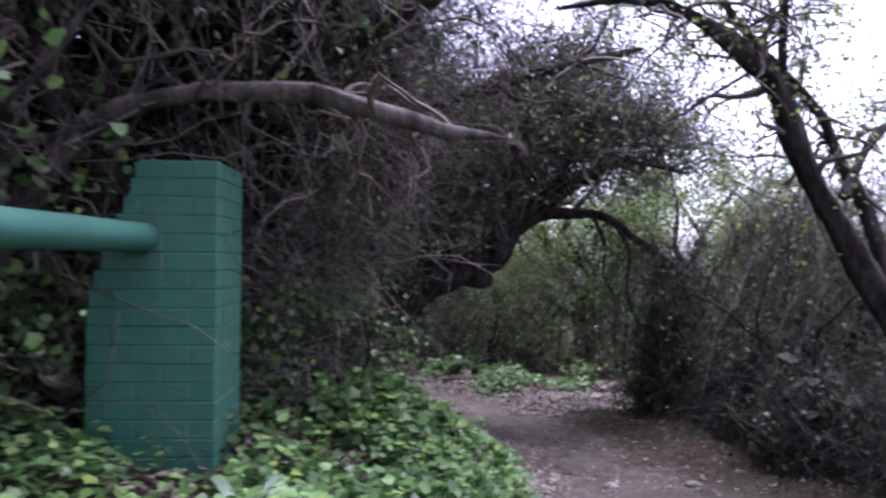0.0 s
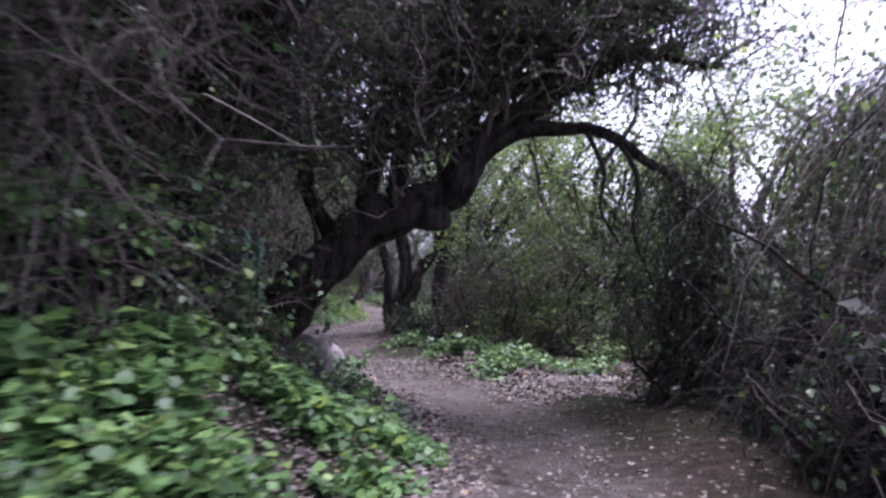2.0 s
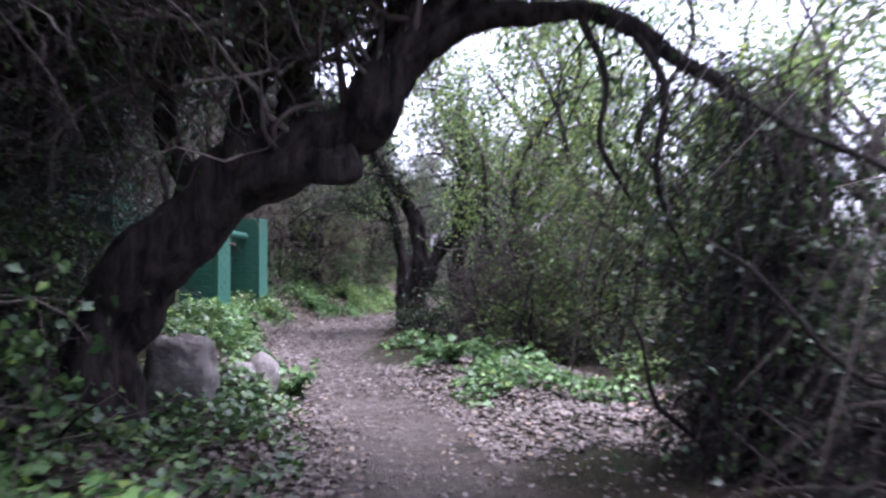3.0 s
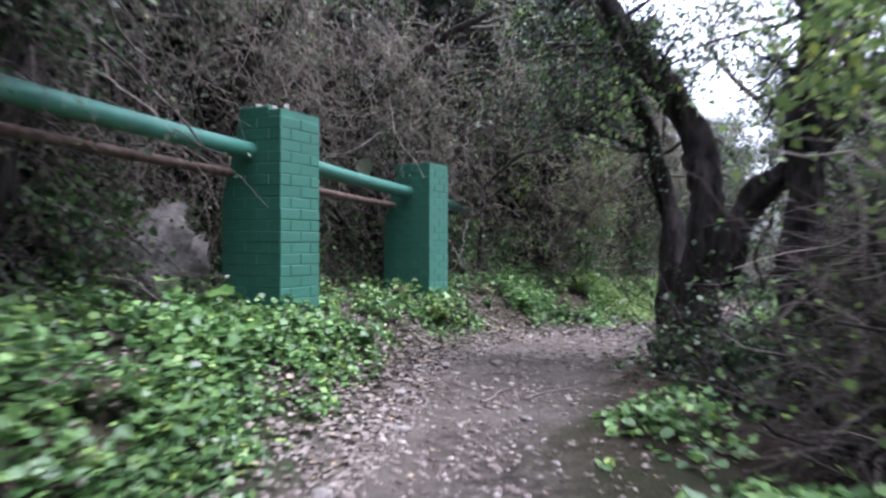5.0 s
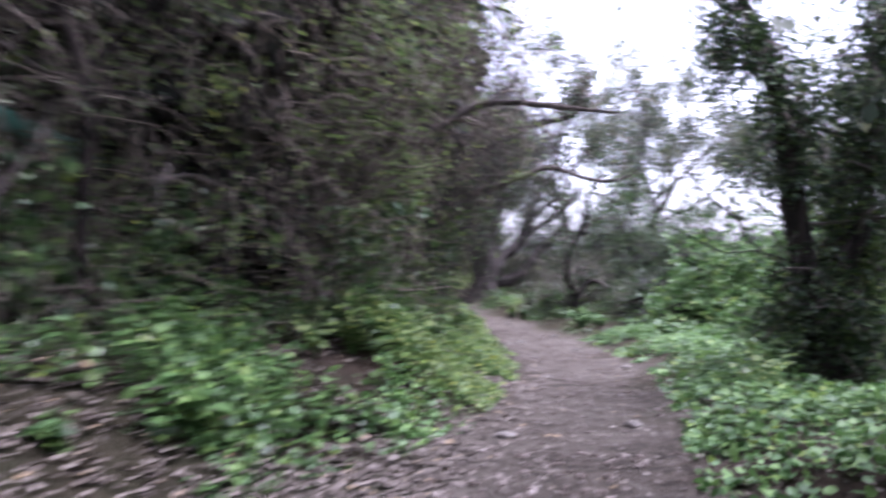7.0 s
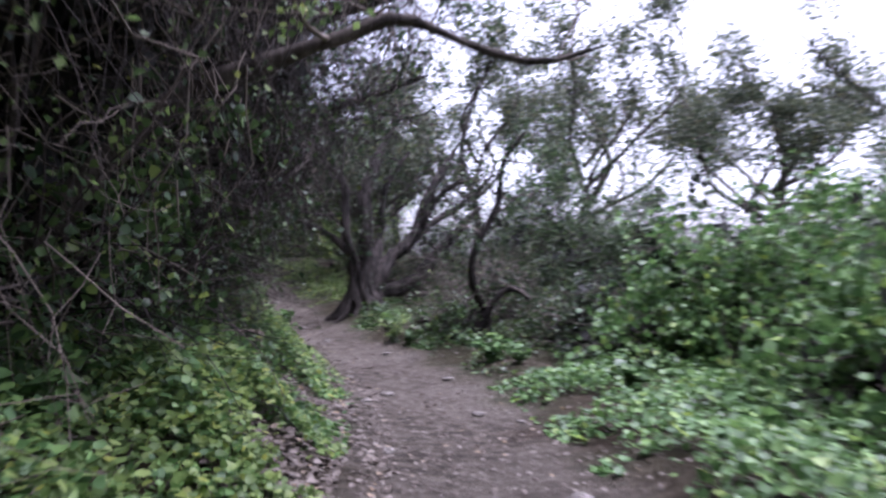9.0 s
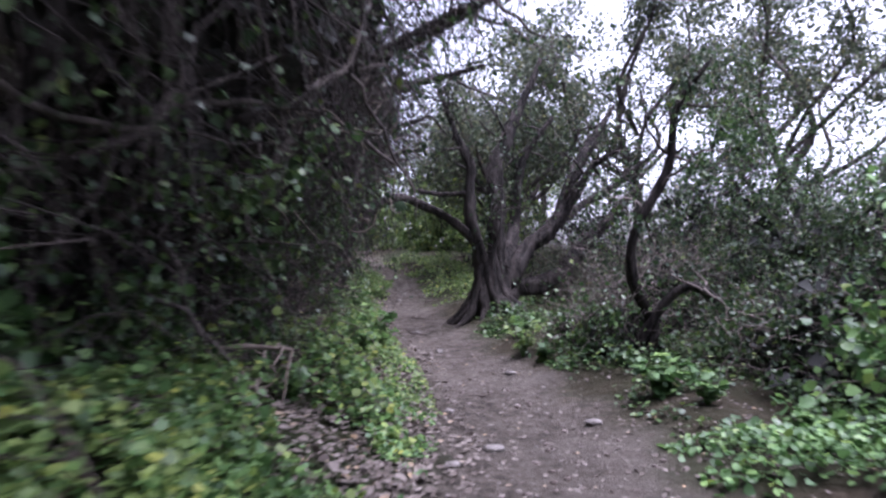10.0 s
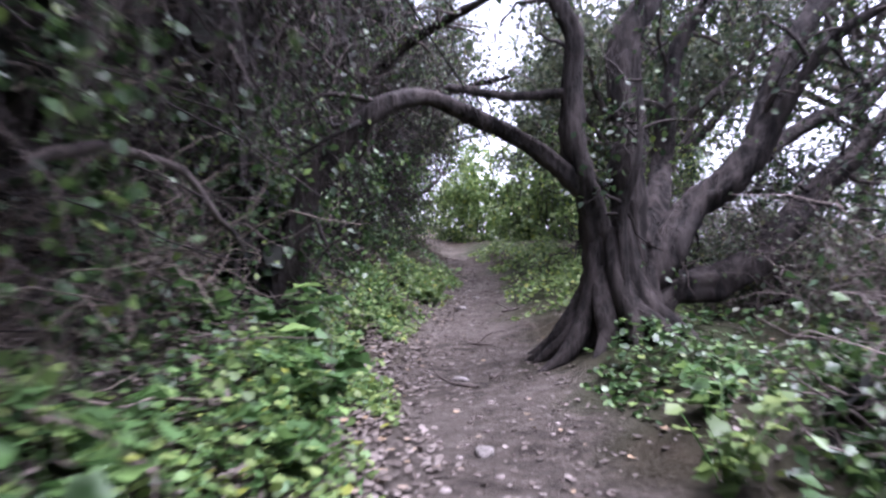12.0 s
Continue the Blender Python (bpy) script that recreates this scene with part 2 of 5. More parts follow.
# Pale yellow-green leaves; open daylight on them is put into the colour too.
LIT = leaf_material("lit_pale_green_leaf", (0.07, 0.12, 0.035), (0.15, 0.235, 0.07), (0.27, 0.36, 0.11), 0.5, 0.5)
DRY = leaf_material("dry_leaf", (0.045, 0.033, 0.025), (0.105, 0.085, 0.068), (0.2, 0.172, 0.148), 0.8, 0.05)
TWIG = twig_material("twig_bark", (0.045, 0.036, 0.031), (0.22, 0.185, 0.16))
PALE_TWIG = twig_material("bare_branch_bark", (0.10, 0.08, 0.065), (0.32, 0.27, 0.22))
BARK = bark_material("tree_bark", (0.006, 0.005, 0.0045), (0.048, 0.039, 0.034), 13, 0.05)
# Darker copy of the twig bark, with shade put into the colour.
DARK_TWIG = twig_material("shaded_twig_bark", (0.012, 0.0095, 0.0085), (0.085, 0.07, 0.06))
OLD_BARK = bark_material("furrowed_grey_bark", (0.008, 0.007, 0.006), (0.062, 0.052, 0.046), 11, 0.08)
GREY_BARK = bark_material("grey_tree_bark", (0.028, 0.024, 0.022), (0.13, 0.11, 0.097), 9, 0.03)


def paint_material(name, base, rough):
    m, nt, b = material(name, rough, 0.45)
    o = nt.nodes.new("ShaderNodeObjectInfo")
    n = grain(nt, 6, 6)
    fine = grain(nt, 60, 5)
    c = blend(nt, ramp(nt, n, [(0.35, (0, 0, 0)), (0.75, (1, 1, 1))]), tuple(0.8 * u for u in base), tuple(1.18 * u for u in base))
    c = blend(nt, ramp(nt, o.outputs["Random"], [(0, (0, 0, 0)), (1, (0.35, 0.35, 0.35))]), c, tuple(0.75 * u for u in base))
    worn = ramp(nt, grain(nt, 11, 9, 0.7), [(0.66, (0, 0, 0)), (0.74, (0.7, 0.7, 0.7))])
    c = blend(nt, worn, c, (base[0] * 2.2 + 0.05, base[1] * 1.25 + 0.04, base[2] * 1.5 + 0.05))
    dirt = ramp(nt, grain(nt, 3.1, 7, 0.7, (1, 1, 0.5)), [(0.56, (0, 0, 0)), (0.8, (0.75, 0.75, 0.75))])
    c = blend(nt, dirt, c, (0.035, 0.05, 0.035))
    nt.links.new(c, b.inputs["Base Color"])
    relief(nt, b, fine, 0.35, 0.004)
    return m


GREEN_PAINT = paint_material("green_masonry_paint", (0.026, 0.115, 0.074), 0.55)
GREEN_PIPE = paint_material("green_pipe_paint", (0.034, 0.125, 0.088), 0.45)
RUST, rnt, rb = material("rusty_steel", 0.8, 0.3, 0.2)
rnt.links.new(ramp(rnt, grain(rnt, 18), [(0.3, (0.03, 0.02, 0.015)), (0.7, (0.13, 0.09, 0.07))]), rb.inputs["Base Color"])
STONE, snt, sb = material("lichen_stone", 0.9, 0.2)
sn = grain(snt, 7, 9, 0.65)
sc = ramp(snt, sn, [(0.3, (0.075, 0.068, 0.06)), (0.55, (0.185, 0.168, 0.152)), (0.78, (0.32, 0.3, 0.275))])
sc = blend(snt, ramp(snt, grain(snt, 2.5), [(0.56, (0, 0, 0)), (0.74, (0.5, 0.5, 0.5))]), sc, (0.11, 0.125, 0.07))
snt.links.new(sc, sb.inputs["Base Color"])
relief(snt, sb, sn, 1.0, 0.06)
MORTAR, mnt, mb = material("broken_brick_and_mortar", 0.95, 0.1)
mnt.links.new(ramp(mnt, grain(mnt, 25), [(0.3, (0.18, 0.16, 0.14)), (0.7, (0.5, 0.47, 0.43))]), mb.inputs["Base Color"])

SOIL, gnt, gb = material("trodden_soil", 0.95, 0.1)
at = gnt.nodes.new("ShaderNodeAttribute")
at.attribute_name = "trodden"
g1, g2, g3 = grain(gnt, 0.9, 6), grain(gnt, 9, 9, 0.7), grain(gnt, 45, 8, 0.7)
bare = ramp(gnt, g2, [(0.34, (0.032, 0.027, 0.022)), (0.5, (0.088, 0.075, 0.061)), (0.66, (0.165, 0.143, 0.119))])
bare = blend(gnt, ramp(gnt, g1, [(0.42, (0, 0, 0)), (0.66, (0.8, 0.8, 0.8))]), bare, (0.155, 0.135, 0.113))
bare = blend(gnt, ramp(gnt, g3, [(0.62, (0, 0, 0)), (0.75, (0.6, 0.6, 0.6))]), bare, (0.31, 0.275, 0.23))
mould = ramp(gnt, g2, [(0.3, (0.028, 0.021, 0.015)), (0.6, (0.07, 0.052, 0.038)), (0.75, (0.14, 0.11, 0.085))])
mould = blend(gnt, ramp(gnt, grain(gnt, 0.35, 5), [(0.4, (0, 0, 0)), (0.62, (0.8, 0.8, 0.8))]), mould, (0.035, 0.05, 0.02))
gnt.links.new(blend(gnt, at.outputs["Fac"], mould, bare), gb.inputs["Base Color"])
hs = gnt.nodes.new("ShaderNodeMath")
hs.operation = "ADD"
gnt.links.new(g2, hs.inputs[0])
gnt.links.new(g3, hs.inputs[1])
relief(gnt, gb, hs.outputs[0], 1.0, 0.06)

GRIT, cnt, cb = material("earth_crumb", 0.95, 0.1)
cg = cnt.nodes.new("ShaderNodeNewGeometry")
cnt.links.new(ramp(cnt, cg.outputs["Random Per Island"], [(0, (0.06, 0.048, 0.04)), (0.7, (0.12, 0.1, 0.088)), (1, (0.22, 0.195, 0.175))]), cb.inputs["Base Color"])

# ---- ground ----
def steps(fine0, fine1, step, far):
    out = list(np.arange(fine0, fine1, step))
    s = step
    lo, hi = [], []
    a, c = fine0, out[-1]
    while a > -far:
        s *= 1.35
        a -= s
        c += s
        lo.append(a)
        hi.append(c)
    return np.array(lo[::-1] + out + hi)


def make_ground():
    xs, ys = steps(-10.5, 5.5, 0.11, 700), steps(-1.5, 40, 0.14, 700)
    gx, gy = np.meshgrid(xs, ys)
    gzz = height(gx, gy)
    n, m = gx.shape
    v = np.stack([gx, gy, gzz], -1).reshape(-1, 3)
    i = (np.arange(n - 1)[:, None] * m + np.arange(m - 1)[None]).reshape(-1, 1)
    me = np_mesh("ground", v, i + np.array([[0, 1, m + 1, m]]), SOIL, True)
    d = np.abs(gx - path_mid(gy)) - path_half(gy)
    wear = ease(0.18, -0.22, d + 0.16 * waves(gx * 1.7, gy * 1.7))
    a = me.attributes.new("trodden", "FLOAT", "POINT")
    a.data.foreach_set("value", wear.ravel().astype(np.float32))
    ob = new("ground", me)
    return tagged(ob, "brown trodden earth path between banks of dark leaf mould", "ground", kind="structure")


make_ground()

# ---- brick pillars and pipe rail ----
COURSE, BRICK_GAP = 0.0755, 0.0035


def brick_mesh(w, d, h):
    bm = bmesh.new()
    bmesh.ops.create_cube(bm, size=1, matrix=Matrix.Diagonal((w, d, h, 1)))
    bmesh.ops.bevel(bm, geom=list(bm.edges), offset=0.004, segments=1, affect="EDGES")
    me = bpy.data.meshes.new("brick")
    bm.to_mesh(me)
    bm.free()
    me.materials.append(GREEN_PAINT)
    return me


BRICKS = {}


def brick(w, d, h):
    key = (round(w, 3), round(d, 3), round(h, 3))
    if key not in BRICKS:
        BRICKS[key] = brick_mesh(*key)
    return new("brick", BRICKS[key])


def pillar(x, y, z1, yaw, label, broken=False, face=0.385, deep=0.46, top=0.30):
    """A pillar with a shoulder sloping in at its back: local x runs along the rail, local y away from the path."""
    z0 = float(height(x - 0.2, y + 0.2)) - 0.12
    ob = tagged(new("brick_pillar"), label, "pillar", group="pillars of the pipe rail")
    ob.matrix_world = pose(x, y, z0, 0, 0, yaw)
    rows = int((z1 - z0) / COURSE)
    h = (z1 - z0) / rows

    def depth_at(z):
        return deep + (top - deep) * min(max((z / (z1 - z0) - 0.58) / 0.36, 0), 1)
    bm = bmesh.new()
    levels = [0.0, (z1 - z0) * 0.58, (z1 - z0) * 0.94, z1 - z0 - (0.03 if broken else 0.012)]
    rings = [[bm.verts.new(p) for p in ((0.006, 0.006, z), (face - 0.006, 0.006, z), (face - 0.006, depth_at(z) - 0.006, z), (0.006, depth_at(z) - 0.006, z))] for z in levels]
    for a, c in zip(rings, rings[1:]):
        for q in range(4):
            bm.faces.new((a[q], a[(q + 1) % 4], c[(q + 1) % 4], c[q]))
    bm.faces.new(rings[-1])
    bm.faces.new(rings[0][::-1])
    part("core", bm, GREEN_PAINT, ob)
    rnd = random.Random(int(x * 100))
    half = face / 2
    for i in range(rows):
        zc = (i + 0.5) * h
        depth = depth_at(zc)
        lens = [face / 4, half] if i % 2 else [half]
        while sum(lens) + half < depth - 0.04:
            lens.append(half)
        lens.append(depth - sum(lens))
        a = 0.0
        for k, ln in enumerate(lens):
            cells = ((half / 2, half), (half * 1.5, half)) if i % 2 == 0 else ((face * 0.125, face * 0.25), (half, half), (face * 0.875, face * 0.25))
            for cx, cw in cells:
                if broken and i == rows - 1 and rnd.random() < 0.4:
                    continue
                if ln < 0.03:
                    continue
                b = brick(cw - BRICK_GAP, ln - BRICK_GAP, h - BRICK_GAP)
                b.parent = ob
                b.location = (cx + rnd.uniform(-0.0015, 0.0015), a + ln / 2 + rnd.uniform(-0.002, 0.002), zc)
                b.rotation_euler = (rnd.uniform(-0.006, 0.006), 0, rnd.uniform(-0.008, 0.008))
            a += ln
    if broken:
        bm = bmesh.new()
        for k in range(10):
            s = rnd.uniform(0.015, 0.04)
            bmesh.ops.create_icosphere(bm, subdivisions=1, radius=s, matrix=pose(rnd.uniform(0.03, face - 0.03), rnd.uniform(0.03, top), z1 - z0 - h * 0.3 + rnd.uniform(0, 0.03), rnd.uniform(0, 90), 0, rnd.uniform(0, 90)))
        part("rubble", bm, MORTAR, ob, "chipped bare brick and pale mortar")
    return ob


# local x along the rail, so the pillar's yaw turns +x towards the way walked
pillar(-0.935, 2.9, 1.245, 93, "thickly green-painted brick pillar standing in ivy beside the path", False, 0.44, 0.53, 0.35)
pillar(-2.554, 9.193, 0.882, 100, "green-painted brick pillar half buried in ivy")
pillar(-3.32, 12.2, 0.86, 98, "tall green-painted brick pillar with a broken pale top", True, 0.42, 0.54, 0.38)
pillar(-4.2, 15.02, 0.79, 98, "green-painted brick pillar standing in leafy ground cover", False, 0.43, 0.58, 0.42)
pillar(-5.339, 18.293, 0.557, 100, "green-painted brick pillar swallowed by branches")


def pipe(a, b, r, mat, label, name="pipe_rail"):
    ob = tagged(new(name), label, "railing", group="pipe rails")
    a, b = Vector(a), Vector(b)
    ob.location = a
    n = 12
    p = np.array([list((b - a) * (i / (n - 1))) for i in range(n)])
    p[1:-1, 2] -= 0.012 * np.sin(np.linspace(0, np.pi, n))[1:-1]
    np_part("tube", tubes(p[None], np.full((1, n), r), 20), mat, ob, smooth=True)
    return ob


RAIL = [(-1.24, -3.25, 0.93), (-1.235, 2.9, 0.922), (-1.235, 3.33, 0.912), (-2.739, 9.193, 0.65), (-2.804, 9.564, 0.641), (-3.603, 12.211, 0.557), (-3.649, 12.582, 0.539), (-4.494, 15.08, 0.483), (-4.55, 15.461, 0.464), (-5.553, 18.293, 0.334)]
for k in range(0, len(RAIL), 2):
    pipe(RAIL[k], RAIL[k + 1], 0.06, GREEN_PIPE, "thick green-painted steel pipe rail between brick pillars")
for k in (4, 6):
    a, b = RAIL[k], RAIL[k + 1]
    pipe((a[0] - 0.2, a[1], a[2] - 0.14), (b[0] - 0.2, b[1], b[2] - 0.14), 0.032, RUST, "thin rusty steel pipe below the green rail", "lower_pipe")

# a short pale pipe end beside the first pillar
cap = tagged(new("pipe_end"), "weathered pale clay pipe end lying in ivy by the pillar", "pipe")
cap.matrix_world = pose(-1.72, 3.16, 0.29, 66, 0, 14)
bm = bmesh.new()
bmesh.ops.create_cone(bm, cap_ends=False, segments=20, radius1=0.06, radius2=0.054, depth=0.26)
bmesh.ops.solidify(bm, geom=list(bm.faces), thickness=0.028)
part("pipe_wall", bm, MORTAR, cap, smooth=True)


# ---- plants ----
def tree(name, label, limbs, mat, sprays=30, spray_len=0.8, leaf=SCRUB, leaf_n=2500, leaf_size=0.05, spread=0.16, droop=0.05, start=0.35, category="tree", twig_mat=TWIG, main=1, fine=4, arch=False):
    """limbs: lists of (x, y, z, r). The first ones are trunks; twigs and leaves grow from the outer part of each."""
    ob = tagged(new(name), label, category)
    base = Vector(limbs[0][0][:3])
    ob.location = base
    off = np.array(base)
    tw, lf = [], []
    lead = np.array(limbs[0])

    def above(w):
        """True where growth stays over the leading limb."""
        return (w[..., 2] > np.minimum(np.interp(w[..., 0], lead[:, 0], lead[:, 2]), 1.36) - 0.02) | (w[..., 0] < lead[1, 0])
    for i, pts in enumerate(limbs):
        v, f = limb_mesh(pts, *((64, 16) if pts[0][1] < 30 and pts[0][3] > 0.06 else (18, 8)))
        np_part("trunk" if i < main else "limb", (v - off, f), mat, ob, smooth=True)
        s = spline(pts, 60)
        k = max(3, int(sprays * (0.6 if i < main else 1)))
        at_i = rng.integers(int(60 * start), 60, k)
        st = s[at_i, :3]
        d = unit(rng.normal(0, 1, (k, 3)) + 0.6 * unit(s[np.minimum(at_i + 1, 59), :3] - s[at_i - 1, :3]) + np.array([0, 0, 0.35]))
        w = wander(st, d, rng.uniform(0.4, 1.2, k) * spray_len, 8, 0.33, droop)
        ok = above(w).all(1) if arch else clear_of_path(w[:, 1:]).all(1)
        w, at_i = w[ok], at_i[ok]
        k = len(w)
        if not k:
            continue
        tw.append(tubes(w, taper(k, 8, np.minimum(s[at_i, 3] * 0.5, 0.022), 0.15), 4))
        q = w[:, 3:].reshape(-1, 3)
        kk = k * fine
        st2 = q[rng.integers(0, len(q), kk)]
        w2 = wander(st2, rng.normal(0, 1, (kk, 3)), rng.uniform(0.2, 0.6, kk) * spray_len, 5, 0.42, droop * 1.6)
        ok = above(w2).all(1) if arch else clear_of_path(w2).all(1)
        w2 = w2[ok]
        kk = len(w2)
        if not kk:
            continue
        tw.append(tubes(w2, taper(kk, 5, 0.006, 0.3), 3))
        lf.append(w2[:, 2:].reshape(-1, 3))
    np_part("twig_mass", (lambda v, f: (v - off, f))(*join(*tw)), twig_mat, ob)
    if leaf_n:
        q = np.concatenate(lf)
        p = q[rng.integers(0, len(q), leaf_n)] + rng.normal(0, spread * 0.45, (leaf_n, 3))
        p = p[above(p)] if arch else p
        v, f = leaves(p, leaf_size)
        np_part("crown", (v - off, f), leaf, ob)
    return ob


def thicket(name, label, x, y, z, rx, ry, h, twigs=900, leaf_n=2500, leaf=SCRUB, leaf_size=0.05, twig_mat=TWIG, twig_r=0.006, hang=0.1, lean=(0, 0), stems=9, shell=0.55, group=""):
    """A shrub: upright stems, a tangle of twigs and leaves in a lumpy dome."""
    ob = tagged(new(name), label, "bush", group)
    ob.location = (x, y, z)
    a = rng.uniform(0, 2 * np.pi, stems)
    st = np.stack([np.cos(a) * rx * 0.35, np.sin(a) * ry * 0.35, np.full(stems, -0.12)], -1)
    d = np.stack([np.cos(a) * 0.35 + lean[0], np.sin(a) * 0.35 + lean[1], np.full(stems, 1.0)], -1)
    w = wander(st, d, rng.uniform(0.7, 1.0, stems) * h, 12, 0.22, 0)
    for one, r in zip(w, taper(stems, 12, rng.uniform(0.012, 0.028, stems), 0.3)):
        if not clear_of_path(one + np.array([x, y, z])).all():
            continue
        np_part("stem", tubes(one[None], r[None], 6), BARK, ob, smooth=True)

    def fill(n, lo):
        u = unit(rng.normal(0, 1, (n, 3)))
        rad = rng.uniform(lo, 1, n) ** 0.6
        lump = 1 + 0.22 * np.sin(5 * u[:, 0] + x * 3) * np.cos(4 * u[:, 1] + y) + 0.15 * np.sin(9 * u[:, 2] + x)
        p = u * (rad * lump)[:, None]
        zz = np.abs(p[:, 2]) * h
        return np.stack([p[:, 0] * rx + lean[0] * zz, p[:, 1] * ry + lean[1] * zz, zz], -1)
    p = fill(twigs, 0.15)
    w = wander(p, rng.normal(0, 1, (twigs, 3)) + np.array([0, 0, 0.2]), rng.uniform(0.3, 0.9, twigs), 6, 0.42, hang)
    w = w[clear_of_path(w + np.array([x, y, z])).all(1)]
    twigs = len(w)
    np_part("twig_mass", tubes(w, taper(twigs, 6, rng.uniform(0.4, 1.3, twigs) * twig_r, 0.35), 3), twig_mat, ob)
    if leaf_n:
        k = leaf_n // 2
        q = np.concatenate([clumped(fill(max(14, leaf_n // 70), shell), leaf_n - k, 0.07 * min(rx, h) + 0.035), w[:, 2:].reshape(-1, 3)[rng.integers(0, twigs * 4, k)] + rng.normal(0, 0.03, (k, 3))])
        np_part("leaf_mass", leaves(q[clear_of_path(q + np.array([x, y, z]))], leaf_size, wide=0.95 if leaf_size > 0.05 else 0.75), leaf, ob)
        if leaf in (LIT, HAZY) and "wood" not in name:
            return ob
        # Big near-black leaves paint the shade at the shrub's core.
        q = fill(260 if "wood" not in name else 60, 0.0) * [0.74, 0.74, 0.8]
        np_part("inner_foliage", leaves(q[clear_of_path(q + np.array([x, y, z]))], 0.15 if "wood" not in name else 0.5, 0.4, 0, 0.85), SHADE, ob, "dense inner foliage with shade put into its colour")
    return ob


FACE_Y = [-2.786, 2.507, 3.714, 5.571, 7.429, 8.821, 11.143, 14.857, 16.993, 18.571, 20.429, 23.214, 26.0, 27.857, 31.571, 41.786]
FACE_D = [2.45, 2.4, 1.4, 1.5, 1.75, 1.7, 1.95, 1.764, 1.3, 0.789, 0.789, 0.882, 0.975, 0.836, 0.65, 0.557]
OVER_D = [0.5, 0.6, 1.0, 1.3, 1.4, 1.2, 0.743, 0.929, 0.65, 0.8, 0.95, 1.15, 0.8, 0.65, 0.557, 0.557]


def hedge(y0, y1, label, twigs=1900, leaf_n=7000, leaf=SCRUB, top=3.4, low_ivy=0.4, twig_mat=TWIG, ivy_top=1.3):
    """A stretch of overgrown bank on the uphill side: branches, hanging twigs, leaves; it leans out over the path with height."""
    ym = (y0 + y1) / 2
    x0 = float(path_mid(ym) - path_half(ym))
    ob = tagged(new("overgrown_hedge"), label, "hedge", group="hedge along the bank")
    ob.location = (x0 - 1.2, ym, float(height(x0 - 1.2, ym)))
    off = np.array(ob.location)

    def place(n, lo, hi, depth):
        y = rng.uniform(y0 - 0.25, y1 + 0.25, n)
        hgt = rng.uniform(lo, hi, n)
        edge = path_mid(y) - path_half(y)
        face = -np.interp(y, FACE_Y, FACE_D)
        over = np.interp(y, FACE_Y, OVER_D)
        t = ease(1.0, np.where(y > 20, 2.05, 2.9), hgt)
        bulge = 0.22 * np.sin(2.7 * y + 1.9 * hgt) + 0.14 * np.sin(6.1 * y - 3.3 * hgt)
        x = edge + face + over * t - 0.25 * ease(0.8, 0.0, hgt) + bulge - depth * rng.uniform(0, 1, n) ** 1.3
        return np.stack([x, y, base_z(y) + hgt], -1)
    k = 26 if y1 < 31 else 10
    p = place(k, 0.4, 2.6, 0.8) - np.array([0.25, 0, 0])
    w = wander(p, rng.normal(0, 1, (k, 3)) * [0.25, 1, 0.5] + [0.1, 0, 0.3], rng.uniform(0.7, 2.0, k), 14, 0.24, 0.06)
    for one, r in zip(w, taper(k, 14, 0.005 + 0.018 * rng.random(k) ** 2, 0.3)):
        if not clear_of_path(one).all():
            continue
        np_part("branch", (lambda v, f: (v - off, f))(*tubes(one[None], r[None], 7)), GREY_BARK, ob, smooth=True)
    p = place(twigs, 0.25, top, 0.9)
    w = wander(p, rng.normal(0, 1, (twigs, 3)) + [0.3, 0, -0.1], rng.uniform(0.3, 1.1, twigs), 6, 0.42, 0.16)
    w = w[clear_of_path(w).all(1)]
    twigs = len(w)
    np_part("twig_mass", (lambda v, f: (v - off, f))(*tubes(w, taper(twigs, 6, 0.0016 + 0.0045 * rng.random(twigs) ** 2, 0.4), 3)), twig_mat, ob)
    n = int(leaf_n * 0.55)
    q = np.concatenate([clumped(place(max(30, n // 45), 0.8, top + 0.9, 0.9), n, 0.1), w[:, 2:].reshape(-1, 3)[rng.integers(0, twigs * 4, leaf_n - n)] + rng.normal(0, 0.03, (leaf_n - n, 3))])
    np_part("leaf_mass", (lambda v, f: (v - off, f))(*leaves(q[clear_of_path(q)], 0.034)), leaf, ob)
    n = int(leaf_n * low_ivy)
    q = np.concatenate([clumped(place(max(30, n // 30), 0.1, ivy_top, 0.3), n - n // 3, 0.08), place(n // 3, 0.05, ivy_top, 0.35)])
    np_part("ivy_mass", (lambda v, f: (v - off, f))(*leaves(q[clear_of_path(q)], 0.046, 0.8, 0, 0.95)), IVY, ob, "green ivy leaves")
    # Large near-black leaves paint the gloom deep behind the twigs.
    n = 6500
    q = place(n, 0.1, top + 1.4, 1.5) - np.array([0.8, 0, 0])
    np_part("inner_foliage", (lambda v, f: (v - off, f))(*leaves(q, 0.19, 0.4, 0, 0.95)), SHADE, ob, "dense inner foliage with shade put into its colour")
    return ob


